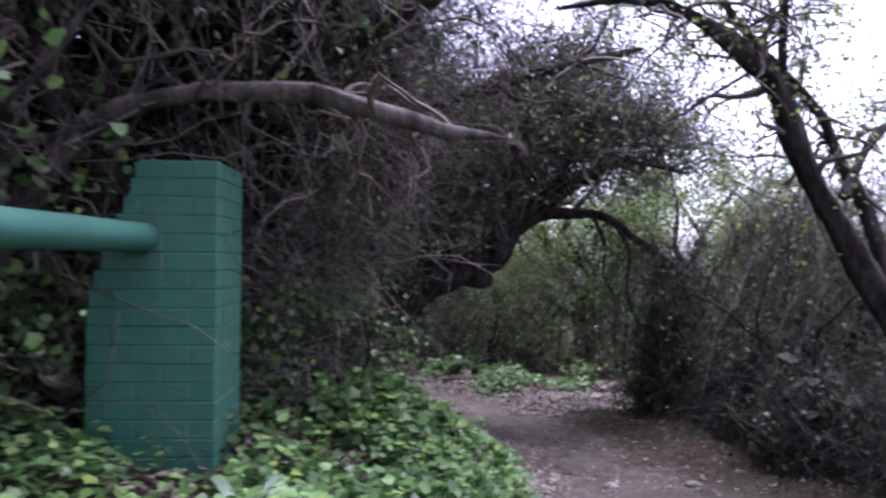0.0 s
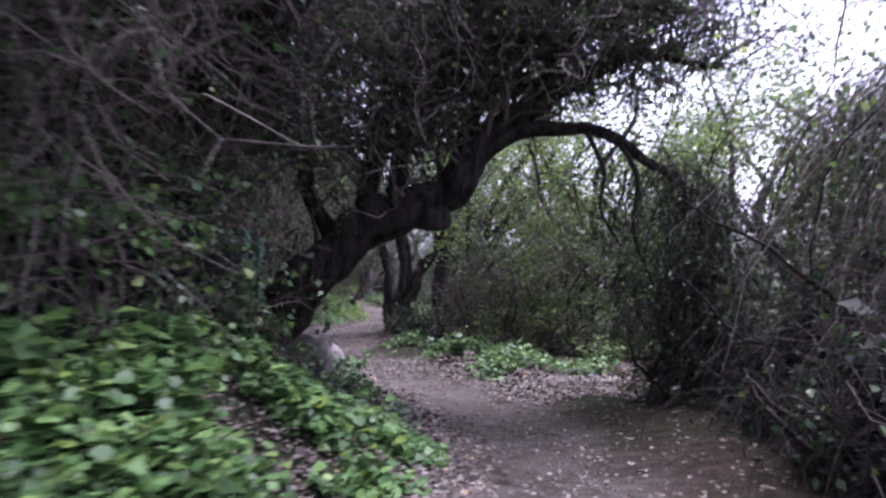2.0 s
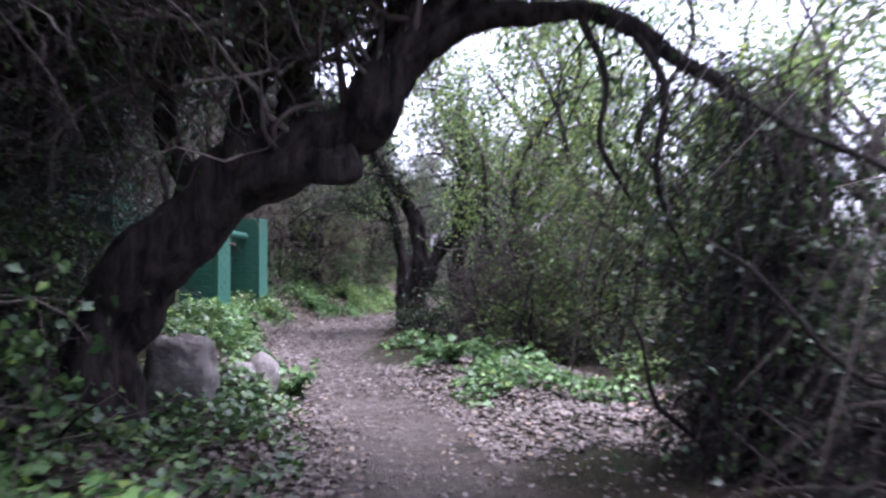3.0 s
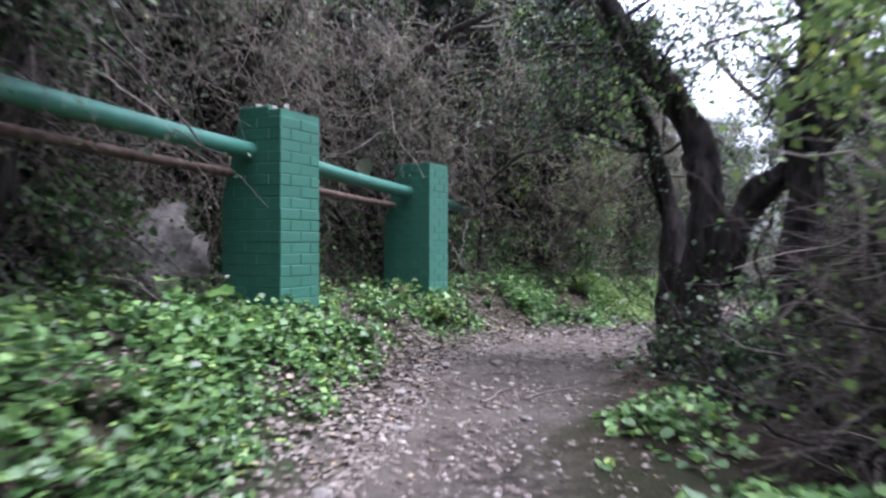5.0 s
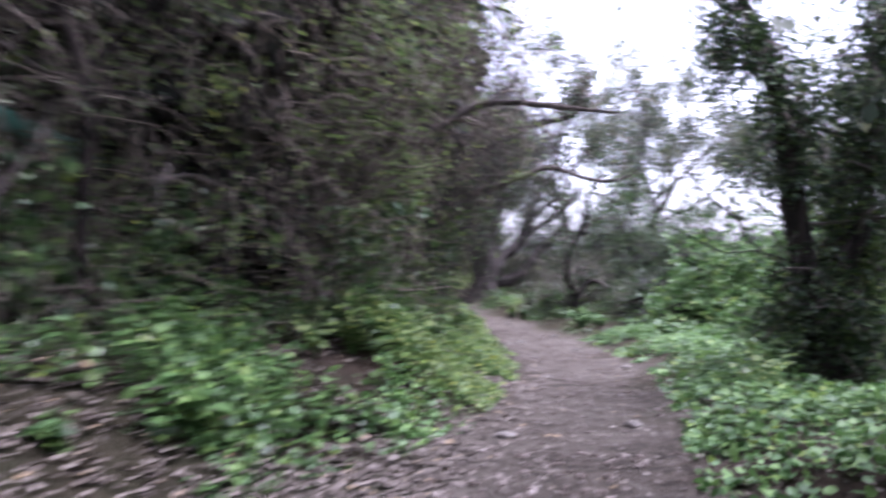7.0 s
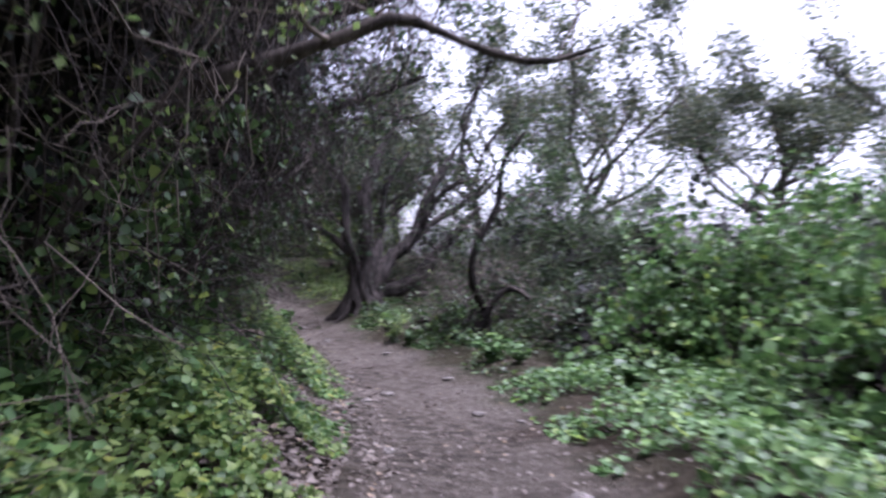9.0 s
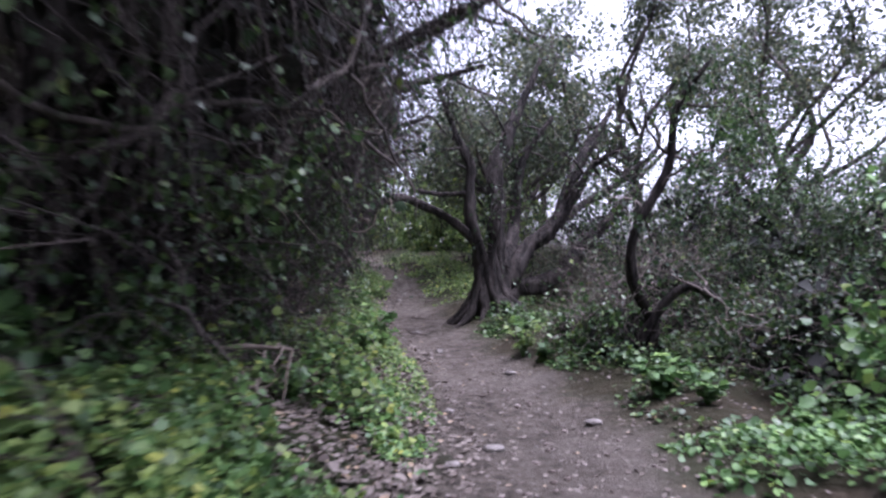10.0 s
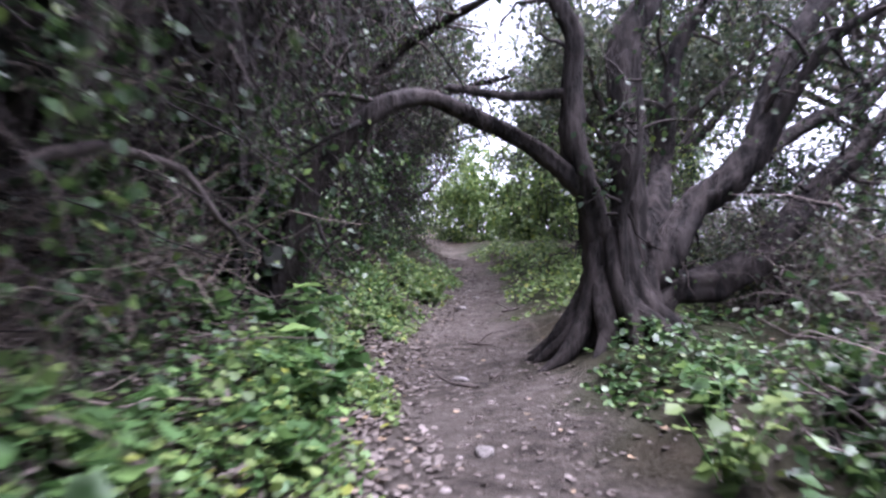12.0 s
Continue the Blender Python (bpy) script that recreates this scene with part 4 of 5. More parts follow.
# ---- scrub on the open side ----
for x, y, rx, ry, h, n, ln, lf, words in (
    (2.33, 7.2, 0.34, 0.42, 1.3, 4200, 5000, SCRUB, "dark column of vines hanging from the arching tree"),
    (3.45, 6.0, 0.8, 0.84, 2.4, 2200, 3500, SCRUB, "grey curtain of dead vines over a shrub"),
    (4.27, 4.27, 0.93, 0.93, 2.5, 1600, 2500, SCRUB, "grey curtain of dead vines over a shrub"),
    (4.3, 8.7, 0.65, 0.65, 2.41, 1500, 4500, SCRUB, "tall dark shrub draped in creepers"),
    (1.1, 11.6, 0.75, 0.7, 1.9, 2000, 4500, LIT, "bushy shrub with bare lower stems beside the path"),
    (1.58, 11.7, 0.93, 0.84, 2.23, 1500, 6000, LIT, "pale green shrub in open light"),
    (3.16, 11.14, 0.93, 0.93, 2.23, 1200, 6000, LIT, "pale green shrub in open light"),
    (-0.28, 16.06, 0.56, 0.74, 1.76, 1400, 3500, SCRUB, "twiggy shrub behind the forked tree"),
    (0.37, 17.92, 0.84, 0.93, 1.67, 900, 3500, SCRUB, "twiggy shrub in open scrub"),
    (-0.37, 22.47, 0.84, 0.84, 1.02, 500, 4500, HERB, "low bright green leafy shrub"),
    (-1.11, 24.89, 0.84, 0.84, 1.21, 700, 5000, HERB, "low bright green leafy shrub"),
    (-2.04, 27.49, 0.84, 0.84, 1.58, 1200, 5500, SCRUB, "dense dark green shrub in the scrub"),
    (-2.97, 29.06, 0.84, 0.84, 1.76, 1200, 5500, SCRUB, "dense dark green shrub in the scrub"),
    (-2.04, 30.18, 1.11, 1.11, 2.79, 1200, 7000, IVY, "tall dark green shrub below the open sky"),
    (-0.19, 28.32, 1.3, 1.3, 2.41, 900, 6000, SCRUB, "dense dark green shrub in the scrub"),
    (0.93, 25.54, 1.21, 1.21, 2.04, 900, 5000, SCRUB, "dense dark green shrub in the scrub"),
    (-4.6, 31.8, 0.9, 0.9, 1.5, 900, 5000, SCRUB, "dense dark green shrub in the scrub"),
    (-5.9, 32.2, 0.8, 0.8, 1.7, 900, 5000, LIT, "dense green shrub in the scrub"),
    (-6.7, 33.9, 0.8, 0.9, 1.8, 900, 5000, SCRUB, "dense dark green shrub in the scrub"),
    (-3.3, 33.5, 1.2, 1.2, 2.2, 900, 6000, SCRUB, "dense dark green shrub in the scrub"),
    (-3.7, 29.3, 0.7, 0.8, 0.75, 1300, 3500, HAZY, "tangled brown brush under the leaning limbs"),
    (-3.0, 28.1, 0.7, 0.8, 0.8, 1300, 3500, HAZY, "tangled brown brush under the leaning limbs"),
    (-4.5, 30.2, 0.7, 0.8, 0.8, 1300, 3500, HAZY, "tangled brown brush under the leaning limbs"),
    (-0.35, 20.3, 0.5, 0.6, 2.6, 1500, 6000, LIT, "ivy-hung slender shrub beside the path"),
    (-14.3, 38.2, 1.2, 1.0, 1.9, 300, 5000, LIT, "sunlit pale green shrub at the end of the path"),
    (-9.6, 38.6, 1.1, 1.0, 2.2, 300, 5000, LIT, "sunlit pale green shrub at the end of the path"),
    (-14.6, 43.5, 1.4, 1.2, 2.4, 300, 4000, LIT, "sunlit pale green shrub at the end of the path"),
    (-6.95, 27.25, 0.4, 0.45, 1.25, 700, 4200, IVY, "ivy-green bush at the foot of a leaning limb"),
    (2.68, 6.0, 0.5, 0.8, 0.75, 2300, 900, SCRUB, "low dark tangle of vines beside the path"),
    (2.65, 4.9, 0.5, 0.8, 0.8, 2300, 900, SCRUB, "low dark tangle of vines beside the path"),
    (2.85, 3.8, 0.5, 0.7, 0.85, 2300, 800, SCRUB, "low dark tangle of vines beside the path"),
    (-0.3, 24.6, 0.9, 0.9, 1.5, 900, 6000, HERB, "leafy bright green bush in the open"),
    (-1.1, 27.6, 0.9, 0.9, 2.0, 1200, 8000, IVY, "dense green bush below the open sky"),
    (-2.5, 29.6, 1.0, 0.9, 2.9, 1300, 11000, IVY, "tall dense green bush with a rounded crown"),
    (0.9, 22.6, 0.9, 0.9, 1.6, 900, 7000, HERB, "leafy green bush in the open"),
    (0.6, 26.0, 1.0, 1.0, 1.9, 900, 8000, HERB, "leafy green bush in the open"),
    (-2.0, 25.8, 0.6, 0.8, 0.8, 500, 2500, SCRUB, "low twiggy shrub beside the path"),
    (-0.98, 13.6, 0.3, 0.3, 0.3, 500, 1600, SCRUB, "dark ivy mound at the foot of the forked tree"),
    (-0.5, 13.1, 0.36, 0.4, 0.38, 500, 1800, SCRUB, "dark ivy mound at the foot of the forked tree"),
    (0.25, 14.3, 0.45, 0.45, 1.7, 900, 4200, IVY, "ivy-hung dark shrub beside the forked tree"),
    (0.3, 12.3, 0.45, 0.45, 1.3, 2600, 1500, LIT, "twiggy brown shrub with bare lower stems"),
    (-1.5, 28.6, 0.8, 0.8, 1.9, 1300, 5200, SCRUB, "dense dark green shrub in the scrub"),
    (0.2, 24.0, 0.8, 0.7, 1.2, 600, 3000, HERB, "leafy bright green bush in the open"),
    (-3.85, 27.05, 0.3, 0.34, 0.34, 400, 900, IVY, "low leafy green bush beside the path"),
    (-3.5, 26.6, 0.42, 0.45, 0.42, 500, 1300, IVY, "low leafy green bush beside the path"),
    (-3.2, 27.6, 0.6, 0.6, 0.8, 1300, 1800, SCRUB, "tangled brown brush under the leaning limbs"),
    (-6.75, 26.1, 0.5, 0.5, 0.5, 1500, 300, DRY, "grey tangle of dead twigs on the bank"),
    (-6.2, 25.1, 0.45, 0.5, 0.45, 1500, 300, DRY, "grey tangle of dead twigs on the bank"),
    (-0.95, 4.6, 0.42, 0.42, 1.6, 500, 3400, IVY, "tall leafy ivy mound against the bank"),
    (-0.8, 5.4, 0.36, 0.42, 1.3, 500, 3000, IVY, "tall leafy ivy mound against the bank"),
    (-0.75, 6.1, 0.3, 0.3, 0.7, 300, 1500, IVY, "low leafy ivy mound against the bank"),
    (-13.1, 42.0, 1.6, 1.2, 3.0, 300, 7000, LIT, "sunlit pale green shrub at the end of the path"),
    (-10.9, 41.2, 1.4, 1.2, 2.8, 300, 6000, LIT, "sunlit pale green shrub at the end of the path"),
    (-2.15, 3.4, 0.5, 0.6, 2.5, 500, 3600, HERB, "tall leafy green shrub behind the brick pillar"),
    (-2.1, 2.0, 0.4, 0.6, 2.6, 500, 3600, HERB, "tall leafy green shrub behind the pipe rail"),
    (-1.45, 6.7, 0.4, 0.5, 1.5, 1800, 2200, SCRUB, "dark twiggy growth against the arching trunk"),
    (5.6, 7.0, 1.2, 1.2, 2.2, 900, 4500, SCRUB, "dark shrub draped in creepers"),
    (5.0, 9.6, 1.2, 1.2, 2.4, 900, 5000, LIT, "pale green shrub in open light"),
    (1.6, 15.2, 1.1, 1.1, 2.3, 900, 5000, LIT, "pale green shrub in open light"),
):
    dead, n = "vines" in words, int(n * 0.42)
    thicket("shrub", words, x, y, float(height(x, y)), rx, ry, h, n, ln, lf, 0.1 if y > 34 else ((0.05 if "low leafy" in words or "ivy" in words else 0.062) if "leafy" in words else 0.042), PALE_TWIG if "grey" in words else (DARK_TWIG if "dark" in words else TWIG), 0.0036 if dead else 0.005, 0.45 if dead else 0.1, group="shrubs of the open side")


def vine_curtain(label, a, c, k, drop, leaf_n, mat=DARK_TWIG):
    """Dead creepers hanging from the line a to c."""
    ob = tagged(new("hanging_vine"), label, "vine", group="hanging vines")
    a, c = np.array(a, float), np.array(c, float)
    ob.location = a
    t = rng.random((k, 1))
    st = (c - a) * t + rng.normal(0, 0.1, (k, 3)) * [1.2, 1.2, 0.8]
    w = wander(st, rng.normal(0, 0.5, (k, 3)) + [0, 0, -0.4], rng.uniform(0.35, 1.05, k) * drop, 9, 0.2, 0.3)
    low = base_z(w[..., 1] + a[1]) + 0.05 - a[2]
    w[..., 2] = np.maximum(w[..., 2], low)
    np_part("twig_mass", tubes(w, taper(k, 9, 0.002 + 0.004 * rng.random(k) ** 2, 0.5), 3), mat, ob)
    q = w[:, 2:].reshape(-1, 3)
    q = q[rng.integers(0, len(q), leaf_n)] + rng.normal(0, 0.04, (leaf_n, 3))
    np_part("leaf_mass", leaves(q, 0.036), SCRUB, ob)
    return ob


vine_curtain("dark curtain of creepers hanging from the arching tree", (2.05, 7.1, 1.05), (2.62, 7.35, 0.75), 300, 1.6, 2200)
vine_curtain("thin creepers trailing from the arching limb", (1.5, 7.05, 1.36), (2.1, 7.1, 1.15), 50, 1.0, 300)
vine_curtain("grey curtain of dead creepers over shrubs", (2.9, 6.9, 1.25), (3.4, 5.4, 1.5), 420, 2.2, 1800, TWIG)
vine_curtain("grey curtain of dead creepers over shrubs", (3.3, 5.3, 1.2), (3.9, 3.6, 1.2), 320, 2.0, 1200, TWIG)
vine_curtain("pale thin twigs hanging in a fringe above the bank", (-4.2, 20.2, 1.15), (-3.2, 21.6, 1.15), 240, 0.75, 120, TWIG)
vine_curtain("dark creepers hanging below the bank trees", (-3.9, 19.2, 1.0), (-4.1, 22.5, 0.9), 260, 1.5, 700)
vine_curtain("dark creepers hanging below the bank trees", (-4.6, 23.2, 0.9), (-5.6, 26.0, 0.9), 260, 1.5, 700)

# distant wood
def far_tree(x, y, h, leaf, k, size=0.1):
    z = float(height(x, y))
    a0 = rng.uniform(0, 6.28)
    bx, by = math.cos(a0) * 0.12 * h, math.sin(a0) * 0.12 * h
    limbs = [[(x, y, z - 0.2, 0.12), (x + bx * 0.5, y + by * 0.3, z + h * 0.2, 0.095), (x - bx * 0.3, y + by, z + h * 0.42, 0.06), (x + bx, y + by, z + h * 0.68, 0.015)]]
    for q in range(8):
        a, r, s0 = a0 + q * 0.8 + rng.uniform(-0.3, 0.3), rng.uniform(0.2, 0.42) * h, rng.uniform(0.1, 0.4)
        limbs.append([(x + bx * 0.4, y + by * 0.3, z + h * s0, 0.05), (x + math.cos(a) * r * 0.5, y + math.sin(a) * r * 0.5, z + h * (s0 + 0.12), 0.038), (x + math.cos(a + 0.4) * r * 0.85, y + math.sin(a + 0.4) * r * 0.85, z + h * (s0 + 0.3), 0.022), (x + math.cos(a) * r, y + math.sin(a) * r, z + h * min(0.95, s0 + rng.uniform(0.4, 0.58)), 0.008)])
    tree("far_tree", "spreading grey-green tree in the scrub beyond the path", limbs, GREY_BARK, sprays=14, spray_len=0.17 * h, leaf=leaf, leaf_n=k, leaf_size=size, spread=0.3, start=0.45, fine=2)


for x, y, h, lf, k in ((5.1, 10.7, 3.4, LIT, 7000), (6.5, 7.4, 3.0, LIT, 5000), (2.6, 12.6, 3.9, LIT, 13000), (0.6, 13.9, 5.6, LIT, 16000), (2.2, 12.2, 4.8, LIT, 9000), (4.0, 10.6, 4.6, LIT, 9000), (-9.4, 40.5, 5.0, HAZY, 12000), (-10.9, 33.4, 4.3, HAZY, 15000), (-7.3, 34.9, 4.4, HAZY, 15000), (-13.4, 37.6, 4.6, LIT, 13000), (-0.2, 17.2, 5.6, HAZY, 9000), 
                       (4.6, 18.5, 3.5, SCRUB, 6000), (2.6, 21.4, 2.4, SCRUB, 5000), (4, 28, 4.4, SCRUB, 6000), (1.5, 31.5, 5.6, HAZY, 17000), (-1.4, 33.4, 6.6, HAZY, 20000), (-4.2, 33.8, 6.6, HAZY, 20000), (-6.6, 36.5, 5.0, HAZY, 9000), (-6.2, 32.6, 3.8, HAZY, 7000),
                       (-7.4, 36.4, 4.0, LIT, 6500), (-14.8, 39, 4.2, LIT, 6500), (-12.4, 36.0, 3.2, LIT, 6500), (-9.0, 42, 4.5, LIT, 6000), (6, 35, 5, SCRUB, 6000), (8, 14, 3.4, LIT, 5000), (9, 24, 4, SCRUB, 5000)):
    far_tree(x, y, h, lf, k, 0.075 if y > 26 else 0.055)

# ---- stones ----
def rock(x, y, rx, ry, rz, yaw, label, name="boulder", z=None, blocky=0.0):
    bm = bmesh.new()
    bmesh.ops.create_icosphere(bm, subdivisions=4 if rx > 0.1 else 2, radius=1)
    for v in bm.verts:
        c = v.co * 1.4 + Vector((x * 3, y, 0))
        v.co *= 1 + 0.30 * noise.noise(c) + 0.18 * noise.cell(c * 1.6) + 0.12 * noise.noise(c * 3.1) + 0.04 * noise.noise(c * 9)
        if blocky:
            top = max(abs(v.co.x), abs(v.co.y), abs(v.co.z))
            v.co = v.co.lerp(v.co / top * 0.9, blocky)
        v.co = Vector((v.co.x * rx, v.co.y * ry, v.co.z * rz))
    me = bpy.data.meshes.new(name)
    for f in bm.faces:
        f.smooth = True
    bm.to_mesh(me)
    bm.free()
    me.materials.append(STONE)
    ob = new(name, me)
    ob.matrix_world = pose(x, y, float(height(x, y)) + rz * 0.45 if z is None else z, 0, 0, yaw)
    return tagged(ob, label, "stone")


rock(-0.75, 7.48, 0.205, 0.12, 0.26, 8, "large pale grey slab standing beside the arching tree", z=-0.48, blocky=0.55)
rock(-0.93, 8.5, 0.1, 0.12, 0.14, 10, "pale grey stone at the foot of the bank", z=-0.68, blocky=0.4)
rock(-0.9, 8.72, 0.1, 0.16, 0.22, -20, "upright grey mossy stone in the bank")
rock(-4.45, 11.95, 0.36, 0.4, 0.5, 20, "tall pale grey boulder in the bank behind the rail")
rock(0.12, 6.02, 0.12, 0.09, 0.08, 30, "small pale stone beside the path", "stone")
for k in range(34):
    y = rng.uniform(3, 32)
    x = float(path_mid(y) + rng.uniform(-0.9, 0.9) * path_half(y))
    r = rng.uniform(0.02, 0.05)
    rock(x, y, r * 1.3, r, r * 0.5, rng.uniform(0, 180), "small flat stone half sunk in the path", "stone")


def clods():
    """Crumbs of earth and grit strewn over the path."""
    bm = bmesh.new()
    bmesh.ops.create_icosphere(bm, subdivisions=1, radius=1)
    v0 = np.array([v.co[:] for v in bm.verts])
    f0 = np.array([[v.index for v in f.verts] for f in bm.faces])
    bm.free()
    n = 7500
    y = np.concatenate([rng.uniform(2, 34, 4500), rng.uniform(9.5, 17.5, 3000)])
    x = path_mid(y) + rng.normal(0, 0.6, n) * path_half(y)
    r = 0.004 + np.where(np.abs(y - 13.5) < 4, 0.028, 0.02) * rng.random(n) ** 4
    v = v0[None] * (r[:, None, None] * rng.uniform(0.6, 1.4, (n, len(v0), 1))) * np.array([1, 1, 0.6]) + np.stack([x, y, height(x, y)], -1)[:, None]
    f = f0[None] + (np.arange(n) * len(v0))[:, None, None]
    ob = new("grit", np_mesh("grit", v.reshape(-1, 3), f.reshape(-1, 3), GRIT))
    tagged(ob, "crumbs of earth and grit on the path", "gravel", kind="stuff")


clods()

# ---- single herbs and fallen wood ----
def rounded_leaf(size):
    """A lobed, slightly cupped leaf on its stalk, tip along +y."""
    n = 9
    a = np.linspace(-2.6, 2.6, n)
    r = size * 0.5 * (1 + 0.16 * np.cos(4.6 * a))
    rim = np.stack([np.sin(a) * r, size * 0.42 + np.cos(a) * r, 0.10 * size * np.cos(2 * a)], -1)
    v = np.vstack([[0, 0, 0], [0, size * 0.42, -0.06 * size], rim])
    f = [[1, 2 + k, 3 + k] for k in range(n - 1)] + [[1, 2 + n - 1, 0], [1, 0, 2]]
    return v, np.array(f)


def leafy_plant(stems, tall, size, leaf, label, seed):
    r = np.random.default_rng(seed)
    ob = tagged(new("leafy_plant"), label, "plant", group="green plants beside the path")
    bits = []
    for k in range(stems):
        a, h = r.uniform(0, 6.28), tall * r.uniform(0.5, 1)
        lean = r.uniform(0.2, 0.7)
        t = np.linspace(0, 1, 6)[:, None]
        p = np.hstack([np.cos(a) * lean * h * t ** 1.5, np.sin(a) * lean * h * t ** 1.5, h * t]) - [0, 0, 0.03]
        np_part("stalk", tubes(p[None], np.linspace(0.004, 0.002, 6)[None], 4), HERB, ob)
        for q in range(6):
            u = r.uniform(0.35, 1)
            c = np.array([np.interp(u, t[:, 0], p[:, j]) for j in range(3)])
            v, f = rounded_leaf(size * r.uniform(0.6, 1.25))
            m = np.array(Euler((r.uniform(-0.9, 0.35), r.uniform(-0.4, 0.4), r.uniform(0, 6.28))).to_matrix())
            bits.append((v @ m.T + c, f))
    np_part("leaf_mass", join(*bits), leaf, ob)
    return ob


KINDS = [leafy_plant(11, 0.34, 0.10, HERB, "clump of broad bright green leaves beside the path", 1), leafy_plant(14, 0.30, 0.06, HERB, "bushy clump of fresh green leaves beside the path", 2), leafy_plant(9, 0.24, 0.07, IVY, "low clump of dark green leaves beside the path", 3), leafy_plant(12, 0.42, 0.055, LIT, "tall clump of yellow-green leaves beside the path", 4)]
SPOTS = [(-0.4, 4.34, 0), (-0.15, 4.1, 0), (-0.6, 3.9, 0), (-0.83, 4.12, 2), (-0.36, 5.11, 0), (-0.05, 4.8, 0), (-0.7, 4.7, 1), (0.1, 3.7, 1), (-0.2, 3.4, 2), (0.2, 5.5, 1), (-0.3, 5.8, 2), (-0.6, 8.0, 2), (-0.75, 9.0, 1),
         (-2.8, 11.49, 1), (-2.95, 11.8, 1), (-2.6, 11.2, 0), (-3.1, 11.4, 0), (-3.0, 12.3, 2), (-3.9, 14.78, 3), (-4.05, 15.0, 1), (-4.25, 14.7, 3), (-4.5, 14.9, 1), (-4.0, 15.9, 2), (-3.8, 16.4, 1),
         (-3.9, 17.6, 3), (-3.75, 18.3, 3), (-3.7, 18.9, 3), (-3.95, 18.7, 3), (-3.8, 19.4, 1), (-4.1, 20.2, 1), (-4.2, 21.0, 2), (-4.5, 22.4, 1), (-4.83, 22.87, 3), (-4.6, 23.2, 1), (-5.3, 25.2, 1), (-5.5, 25.39, 1), (-5.49, 26.03, 1), (-5.75, 26.4, 0), (-6.1, 26.7, 1), (-6.3, 26.4, 1), (-6.4, 27.0, 0), (-6.6, 27.6, 1), (-7.1, 28.4, 3), (-7.4, 29.3, 3), (-7.7, 30.4, 3),
         (-1.5, 18.6, 3), (-1.3, 19.2, 3), (-1.6, 19.6, 1), (-1.4, 21.8, 1), (-1.2, 22.6, 1), (-1.8, 23.4, 2), (-2.2, 24.2, 1), (-2.99, 25.12, 0), (-2.7, 24.8, 1), (-3.3, 26.0, 2), (-4.1, 26.4, 2), (-4.34, 26.63, 3), (-3.9, 26.9, 2), (-4.5, 27.2, 1), (-6.2, 30.6, 3), (-6.5, 31.2, 3), (0.2, 10.4, 1), (-0.05, 10.7, 1), (0.5, 10.2, 2), (2.35, 8.6, 3), (1.95, 9.3, 3), (1.75, 9.6, 3)]
for x, y, k in SPOTS:
    copy_thing(KINDS[k], pose(x, y, float(height(x, y)), 0, 0, rng.uniform(0, 360)) @ Matrix.Scale(rng.uniform(0.75, 1.25), 4))
for ob, (x, y) in zip(KINDS, ((-0.55, 5.5), (-4.15, 19.7), (-3.2, 12.9), (-3.85, 18.0))):
    ob.location = (x, y, float(height(x, y)))


def strap_plant(x, y, label):
    """Long arching blades with a folded midrib."""
    ob = tagged(new("strap_leaf_plant"), label, "plant")
    ob.location = (x, y, float(height(x, y)))
    for k in range(7):
        a, ln = 0.5 + k * 0.9, rng.uniform(0.3, 0.48)
        t = np.linspace(0, 1, 8)
        r, z = ln * 0.75 * t, ln * (1.1 * t - 0.75 * t * t)
        w = 0.022 * np.sin(np.pi * (0.12 + 0.88 * t)) + 0.001
        c = np.stack([np.cos(a) * r, np.sin(a) * r, z], -1)
        side = np.array([-np.sin(a), np.cos(a), 0])
        v = np.stack([c - side * w[:, None] + [0, 0, 0.006], c, c + side * w[:, None] + [0, 0, 0.006]], 1).reshape(-1, 3)
        f = [[3 * q + e, 3 * q + e + 1, 3 * q + e + 4, 3 * q + e + 3] for q in range(7) for e in (0, 1)]
        np_part("blade", (v, np.array(f)), BLADE, ob, smooth=True)
    return ob


strap_plant(-0.6, 2.2, "grey-green plant with long strap leaves by the brick pillar")


def stick(x, y, length, r, yaw, label, rise=0.0, mat=PALE_TWIG):
    ob = new("fallen_stick")
    ob.location = (x, y, float(height(x, y)))
    n = 10
    t = np.linspace(0, length, n)
    px, py = x + np.cos(yaw) * t + 0.05 * np.sin(7 * t + 9 * y), y + np.sin(yaw) * t + 0.06 * np.sin(5 * t + 5 * x)
    p = np.stack([px, py, height(px, py) + r * 0.7 + rise * t], -1) - np.array(ob.location)
    np_part("stem", tubes(p[None], np.linspace(r, r * 0.4, n)[None], 7), mat, ob, smooth=True)
    k = 4
    w = wander(p[rng.integers(2, n, k)], rng.normal(0, 1, (k, 3)) * [1, 1, 0.25] + [0, 0, 0.15], rng.uniform(0.1, 0.3, k), 5, 0.25)
    for one in w:
        np_part("side_twig", tubes(one[None], np.linspace(r * 0.4, r * 0.2, 5)[None], 4), mat, ob)
    return tagged(ob, label, "stick", group="fallen wood")


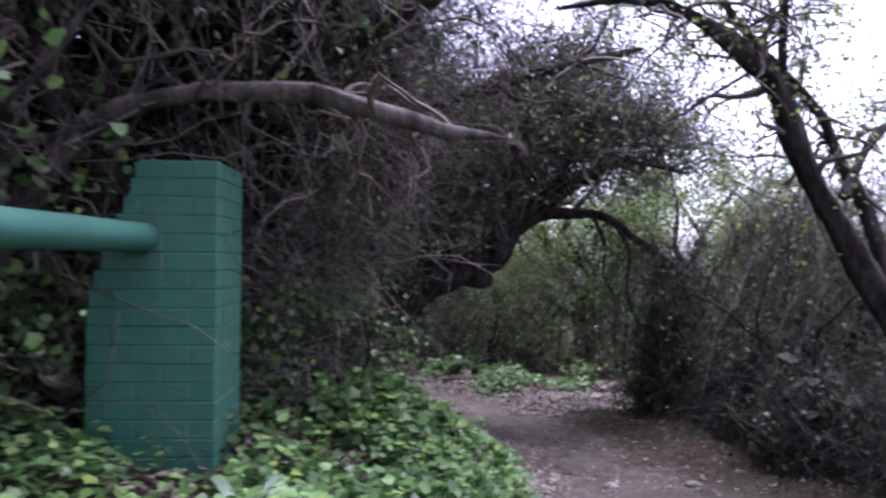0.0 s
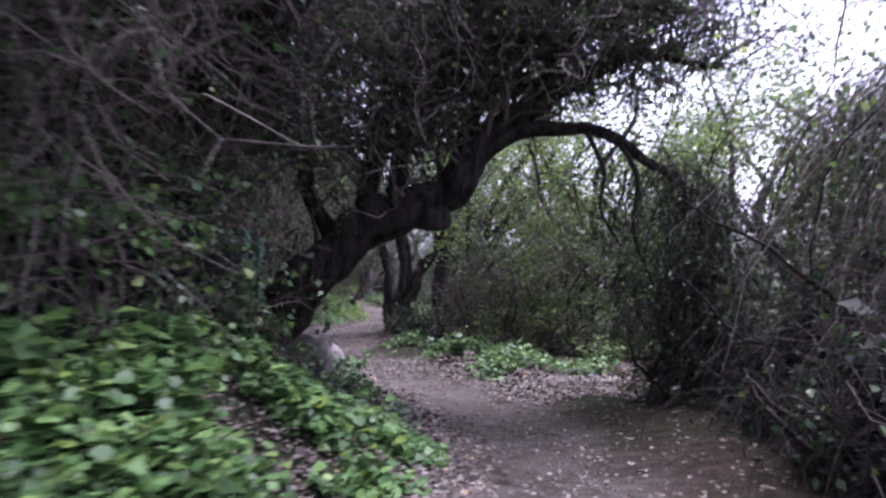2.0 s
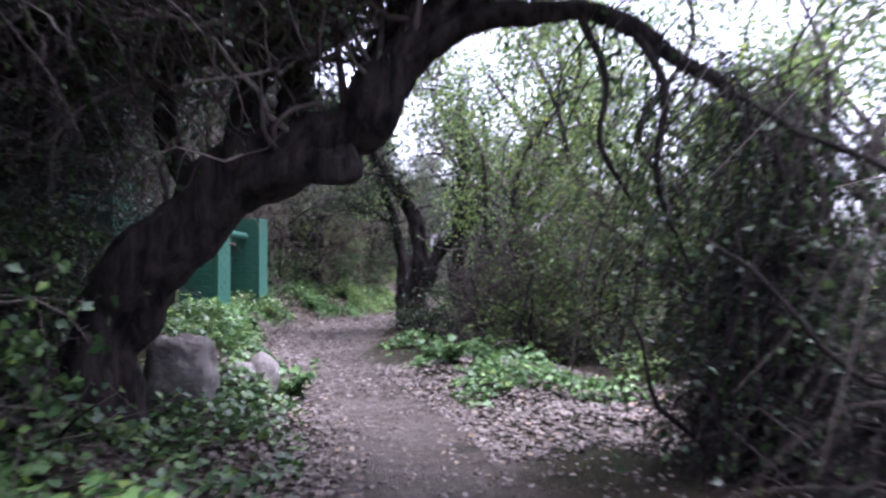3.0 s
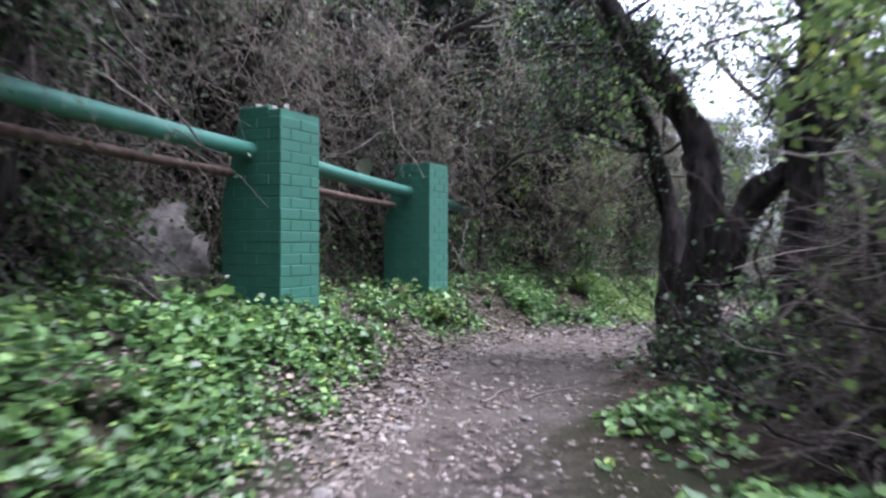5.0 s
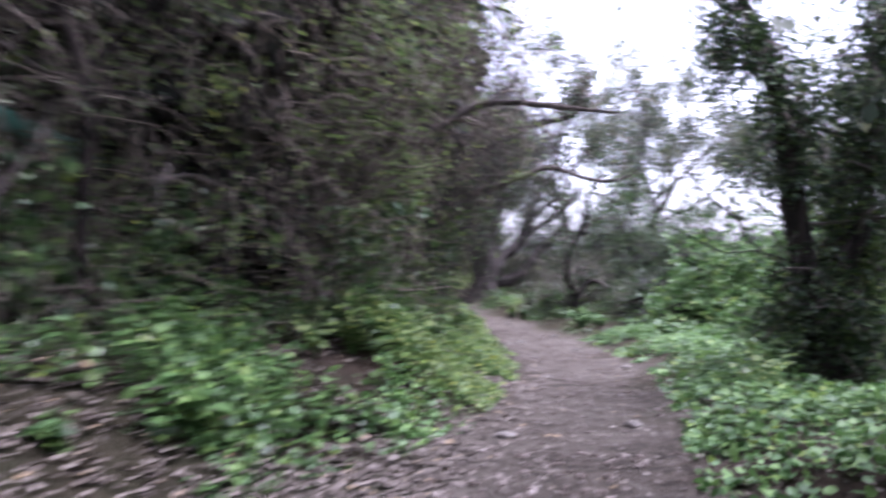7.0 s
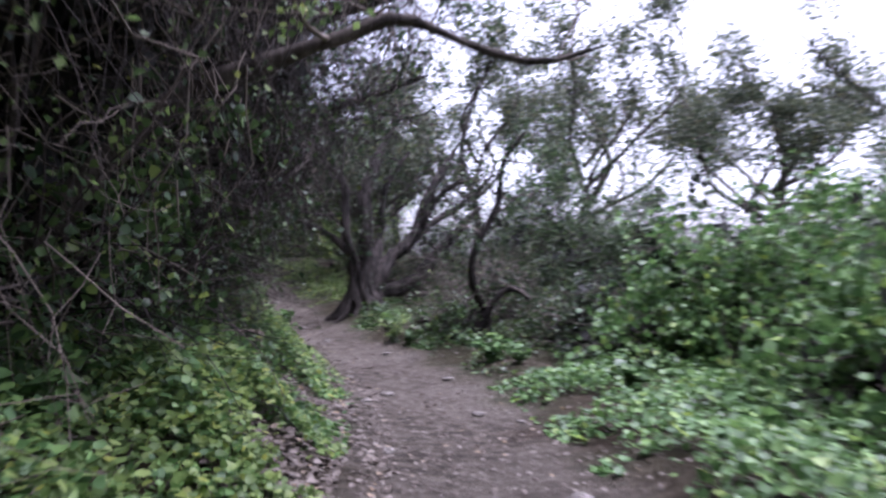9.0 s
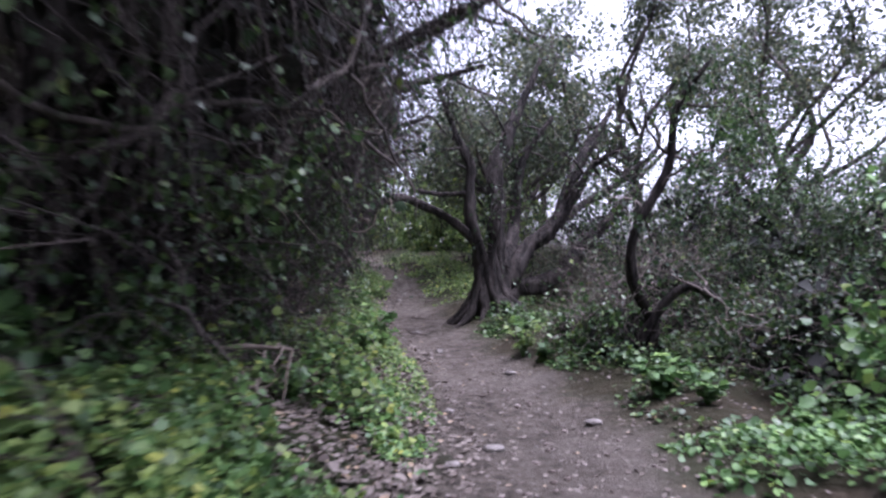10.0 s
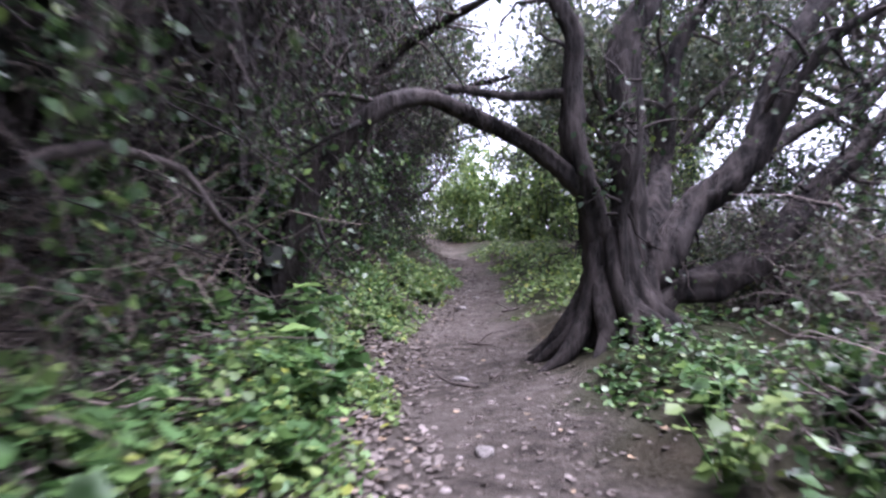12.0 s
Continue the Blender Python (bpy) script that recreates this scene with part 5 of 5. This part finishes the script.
for x, y, ln, r, yaw, rise in ((-4.95, 22.75, 0.55, 0.022, 0.9, 0.5), (-4.7, 22.9, 0.5, 0.018, 1.9, 0.3), (-4.85, 23.3, 0.6, 0.02, -0.9, 0.1), (-5.5, 24.4, 0.8, 0.016, 0.3, 0.15), (-5.9, 25.1, 0.7, 0.02, 0.6, 0.2), (-4.4, 16.0, 0.8, 0.025, 2.4, 0.1), (-4.7, 14.0, 0.9, 0.02, 1.2, 0.15)):
    stick(x, y, ln, r, yaw, "grey dead stick lying on the bank", rise)
for x, y, ln, r, yaw in ((-2.13, 12.7, 0.55, 0.014, 1.5), (-1.85, 12.9, 0.45, 0.012, 1.2), (-2.6, 13.6, 0.3, 0.01, 0.2), (-2.2, 15.4, 0.25, 0.008, 2.6), (-4.4, 25.2, 0.2, 0.007, 0.4), (-5.75, 27.75, 0.35, 0.012, 2.7), (-6.5, 29.0, 0.3, 0.012, -0.5), (-6.9, 30.2, 0.35, 0.014, 0.9), (1.0, 6.4, 0.2, 0.007, 0.7)):
    stick(x, y, ln, r, yaw, "brown root or stick half sunk in the path", 0.0, TWIG)

# ---- ground cover ----
def cover(name, label, n, y0, y1, side, d0, d1, h, leaf, size, flat=0.55, clump=0.0):
    y = rng.uniform(y0, y1, n)
    d = rng.uniform(0, 1, n) ** 1.2 * (d1 - d0) + d0
    if clump:
        keep = waves(y * 1.4 + 3, d * 2.2 + y * 0.6) > clump - rng.uniform(0, 0.5, n)
        y, d = y[keep], d[keep]
    ragged = d - d0 > 0.28 + 0.3 * waves(y * 2.1, y * 0.7 + side) - 0.5 * rng.random(len(d)) ** 2
    if flat < 0.75:
        y, d = y[ragged], d[ragged]
    x = path_mid(y) + side * (path_half(y) + d)
    lump = 0.5 + 0.5 * np.sin(3.1 * y + 2 * x) * np.cos(4.3 * x - y)
    z = height(x, y) + rng.uniform(0.01, 1, len(y)) * h * (0.35 + 0.65 * lump) * ease(-0.1, 0.5, d - d0)
    ob = new(name, np_mesh(name, *leaves(np.stack([x, y, z], -1), size, 0.1, flat, 0.95), leaf))
    return tagged(ob, label, "ground cover", kind="stuff")


cover("ivy_carpet", "carpet of dark ivy leaves on the bank", 34000, -1.39, 11.14, -1, 0.0, 2.6, 0.25, IVY, 0.05, clump=-0.25)
cover("ivy_carpet", "carpet of ivy leaves below the pipe rail", 12000, 9.29, 17.64, -1, 0.1, 1.9, 0.2, IVY, 0.045, clump=0.05)
cover("ivy_carpet", "carpet of green leaves on the bank", 17000, 16.71, 22.4, -1, 0.0, 1.5, 0.38, HERB, 0.042, 0.45, 0.1)
cover("ivy_carpet", "scattered ivy leaves among twigs on the bank", 11000, 22.0, 33.4, -1, 0.0, 1.6, 0.22, IVY, 0.042, clump=0.35)
cover("herb_patch", "patch of bright green herbs beside the path", 11000, 2.04, 6.13, -1, -0.1, 1.2, 0.3, HERB, 0.058, 0.6, -0.2)
cover("herb_patch", "bright green herbs round the brick pillars", 11000, 10.21, 18.11, -1, 0.15, 1.1, 0.28, HERB, 0.045, 0.5, 0.3)
cover("herb_patch", "bright green herbs along the path edge", 20000, 17.64, 32.5, -1, -0.1, 0.7, 0.22, HERB, 0.036, 0.5, 0.1)
cover("herb_patch", "bright green herbs along the path edge", 6000, 8.64, 12.6, 1, 0.1, 1.3, 0.2, HERB, 0.05, 0.5, 0.2)
cover("herb_patch", "bright green low herbs on the open side", 24000, 16.71, 24.2, 1, 0.0, 2.6, 0.26, HERB, 0.045, 0.5, -0.25)
cover("herb_patch", "scattered green herbs below the leaning limbs", 9000, 24.2, 29.0, 1, 0.1, 2.4, 0.2, IVY, 0.042, 0.5, 0.1)
cover("herb_patch", "bright green herbs spilling onto the path edge", 7000, 24.5, 32.0, -1, -0.15, 0.55, 0.3, LIT, 0.038, 0.5, -0.2)
cover("leaf_litter", "pale dry fallen leaves on the ground", 14000, -0.93, 35.29, 1, -1.1, 1.6, 0.012, DRY, 0.03, 0.9)
cover("leaf_litter", "pale dry fallen leaves on the bank", 22000, -0.93, 35.29, -1, -0.35, 1.6, 0.06, DRY, 0.036, 0.8)
cover("leaf_litter", "brown leaves and twigs strewn below the rail", 9000, 11, 17.5, -1, -0.3, 2.4, 0.04, DRY, 0.04, 0.8)
cover("leaf_litter", "brown leaves and twigs strewn on the bank", 15000, 19, 29, -1, -0.1, 2.0, 0.08, DRY, 0.042, 0.75)
cover("leaf_litter", "drift of pale dry leaves below the arching tree", 9000, 7.4, 11.2, 1, -0.15, 1.7, 0.05, DRY, 0.036, 0.75)
cover("herb_patch", "patch of bright yellow-green herbs at the bend", 9000, 18.0, 21.8, -1, -0.1, 0.75, 0.34, LIT, 0.04, 0.5, -0.6)
cover("herb_patch", "bright green herbs among twigs on the bank", 4000, 20.5, 25.5, -1, 0.0, 1.15, 0.34, LIT, 0.047, 0.45, 0.25)
cover("herb_patch", "green leaves round the first pillar", 5000, -1.0, 2.6, -1, 0.5, 2.8, 0.2, HERB, 0.05, 0.5, -0.1)

cover("leaf_litter", "brown leaves and crumbs on the bank below the ivy", 9000, 2.0, 8.4, -1, -0.2, 1.6, 0.05, DRY, 0.034, 0.75)
cover("herb_patch", "fresh green herbs before the tall pillar", 6000, 9.8, 12.5, -1, 0.15, 1.1, 0.3, HERB, 0.046, 0.5, -0.3)
cover("herb_patch", "bright green herbs beside the far path", 6000, 29.6, 36.0, 1, -0.05, 1.6, 0.3, LIT, 0.045, 0.5, -0.2)

# ---- the wood and scrub round about ----
WOOD = [thicket("wood_shrub", words, 0, 0, 0, r, r, h, 80, 1300, lf, 0.22, DARK_TWIG, 0.012, 0.1, stems=5, group="scrub round about") for words, r, h, lf in (("tall dark shrub of the surrounding wood", 1.5, 3.6, SCRUB), ("broad grey-green shrub of the surrounding scrub", 1.7, 2.4, HAZY), ("dense green shrub of the surrounding wood", 1.4, 3.0, IVY))]
places = [(side, y, d) for y in np.arange(-4, 44, 2.1) for side, ds in ((-1, (5.2, 7.6, 10.2, 13.0)), (1, (8.0, 11.5, 15.5))) for d in ds if y < 33 or d > 9]
for k, (side, y, d) in enumerate(places):
    yy = y + rng.uniform(-0.8, 0.8)
    xx = float(path_mid(yy)) + side * (d + rng.uniform(-0.8, 0.8))
    m = pose(xx, yy, float(height(xx, yy)) - 0.05, 0, 0, rng.uniform(0, 360)) @ Matrix.Scale(rng.uniform(0.7, 1.1) * (1.0 if side < 0 else 0.6), 4)
    if k < 3:
        WOOD[k].matrix_world = m
    else:
        copy_thing(WOOD[0 if side < 0 and rng.random() < 0.5 else rng.integers(1, 3)], m)
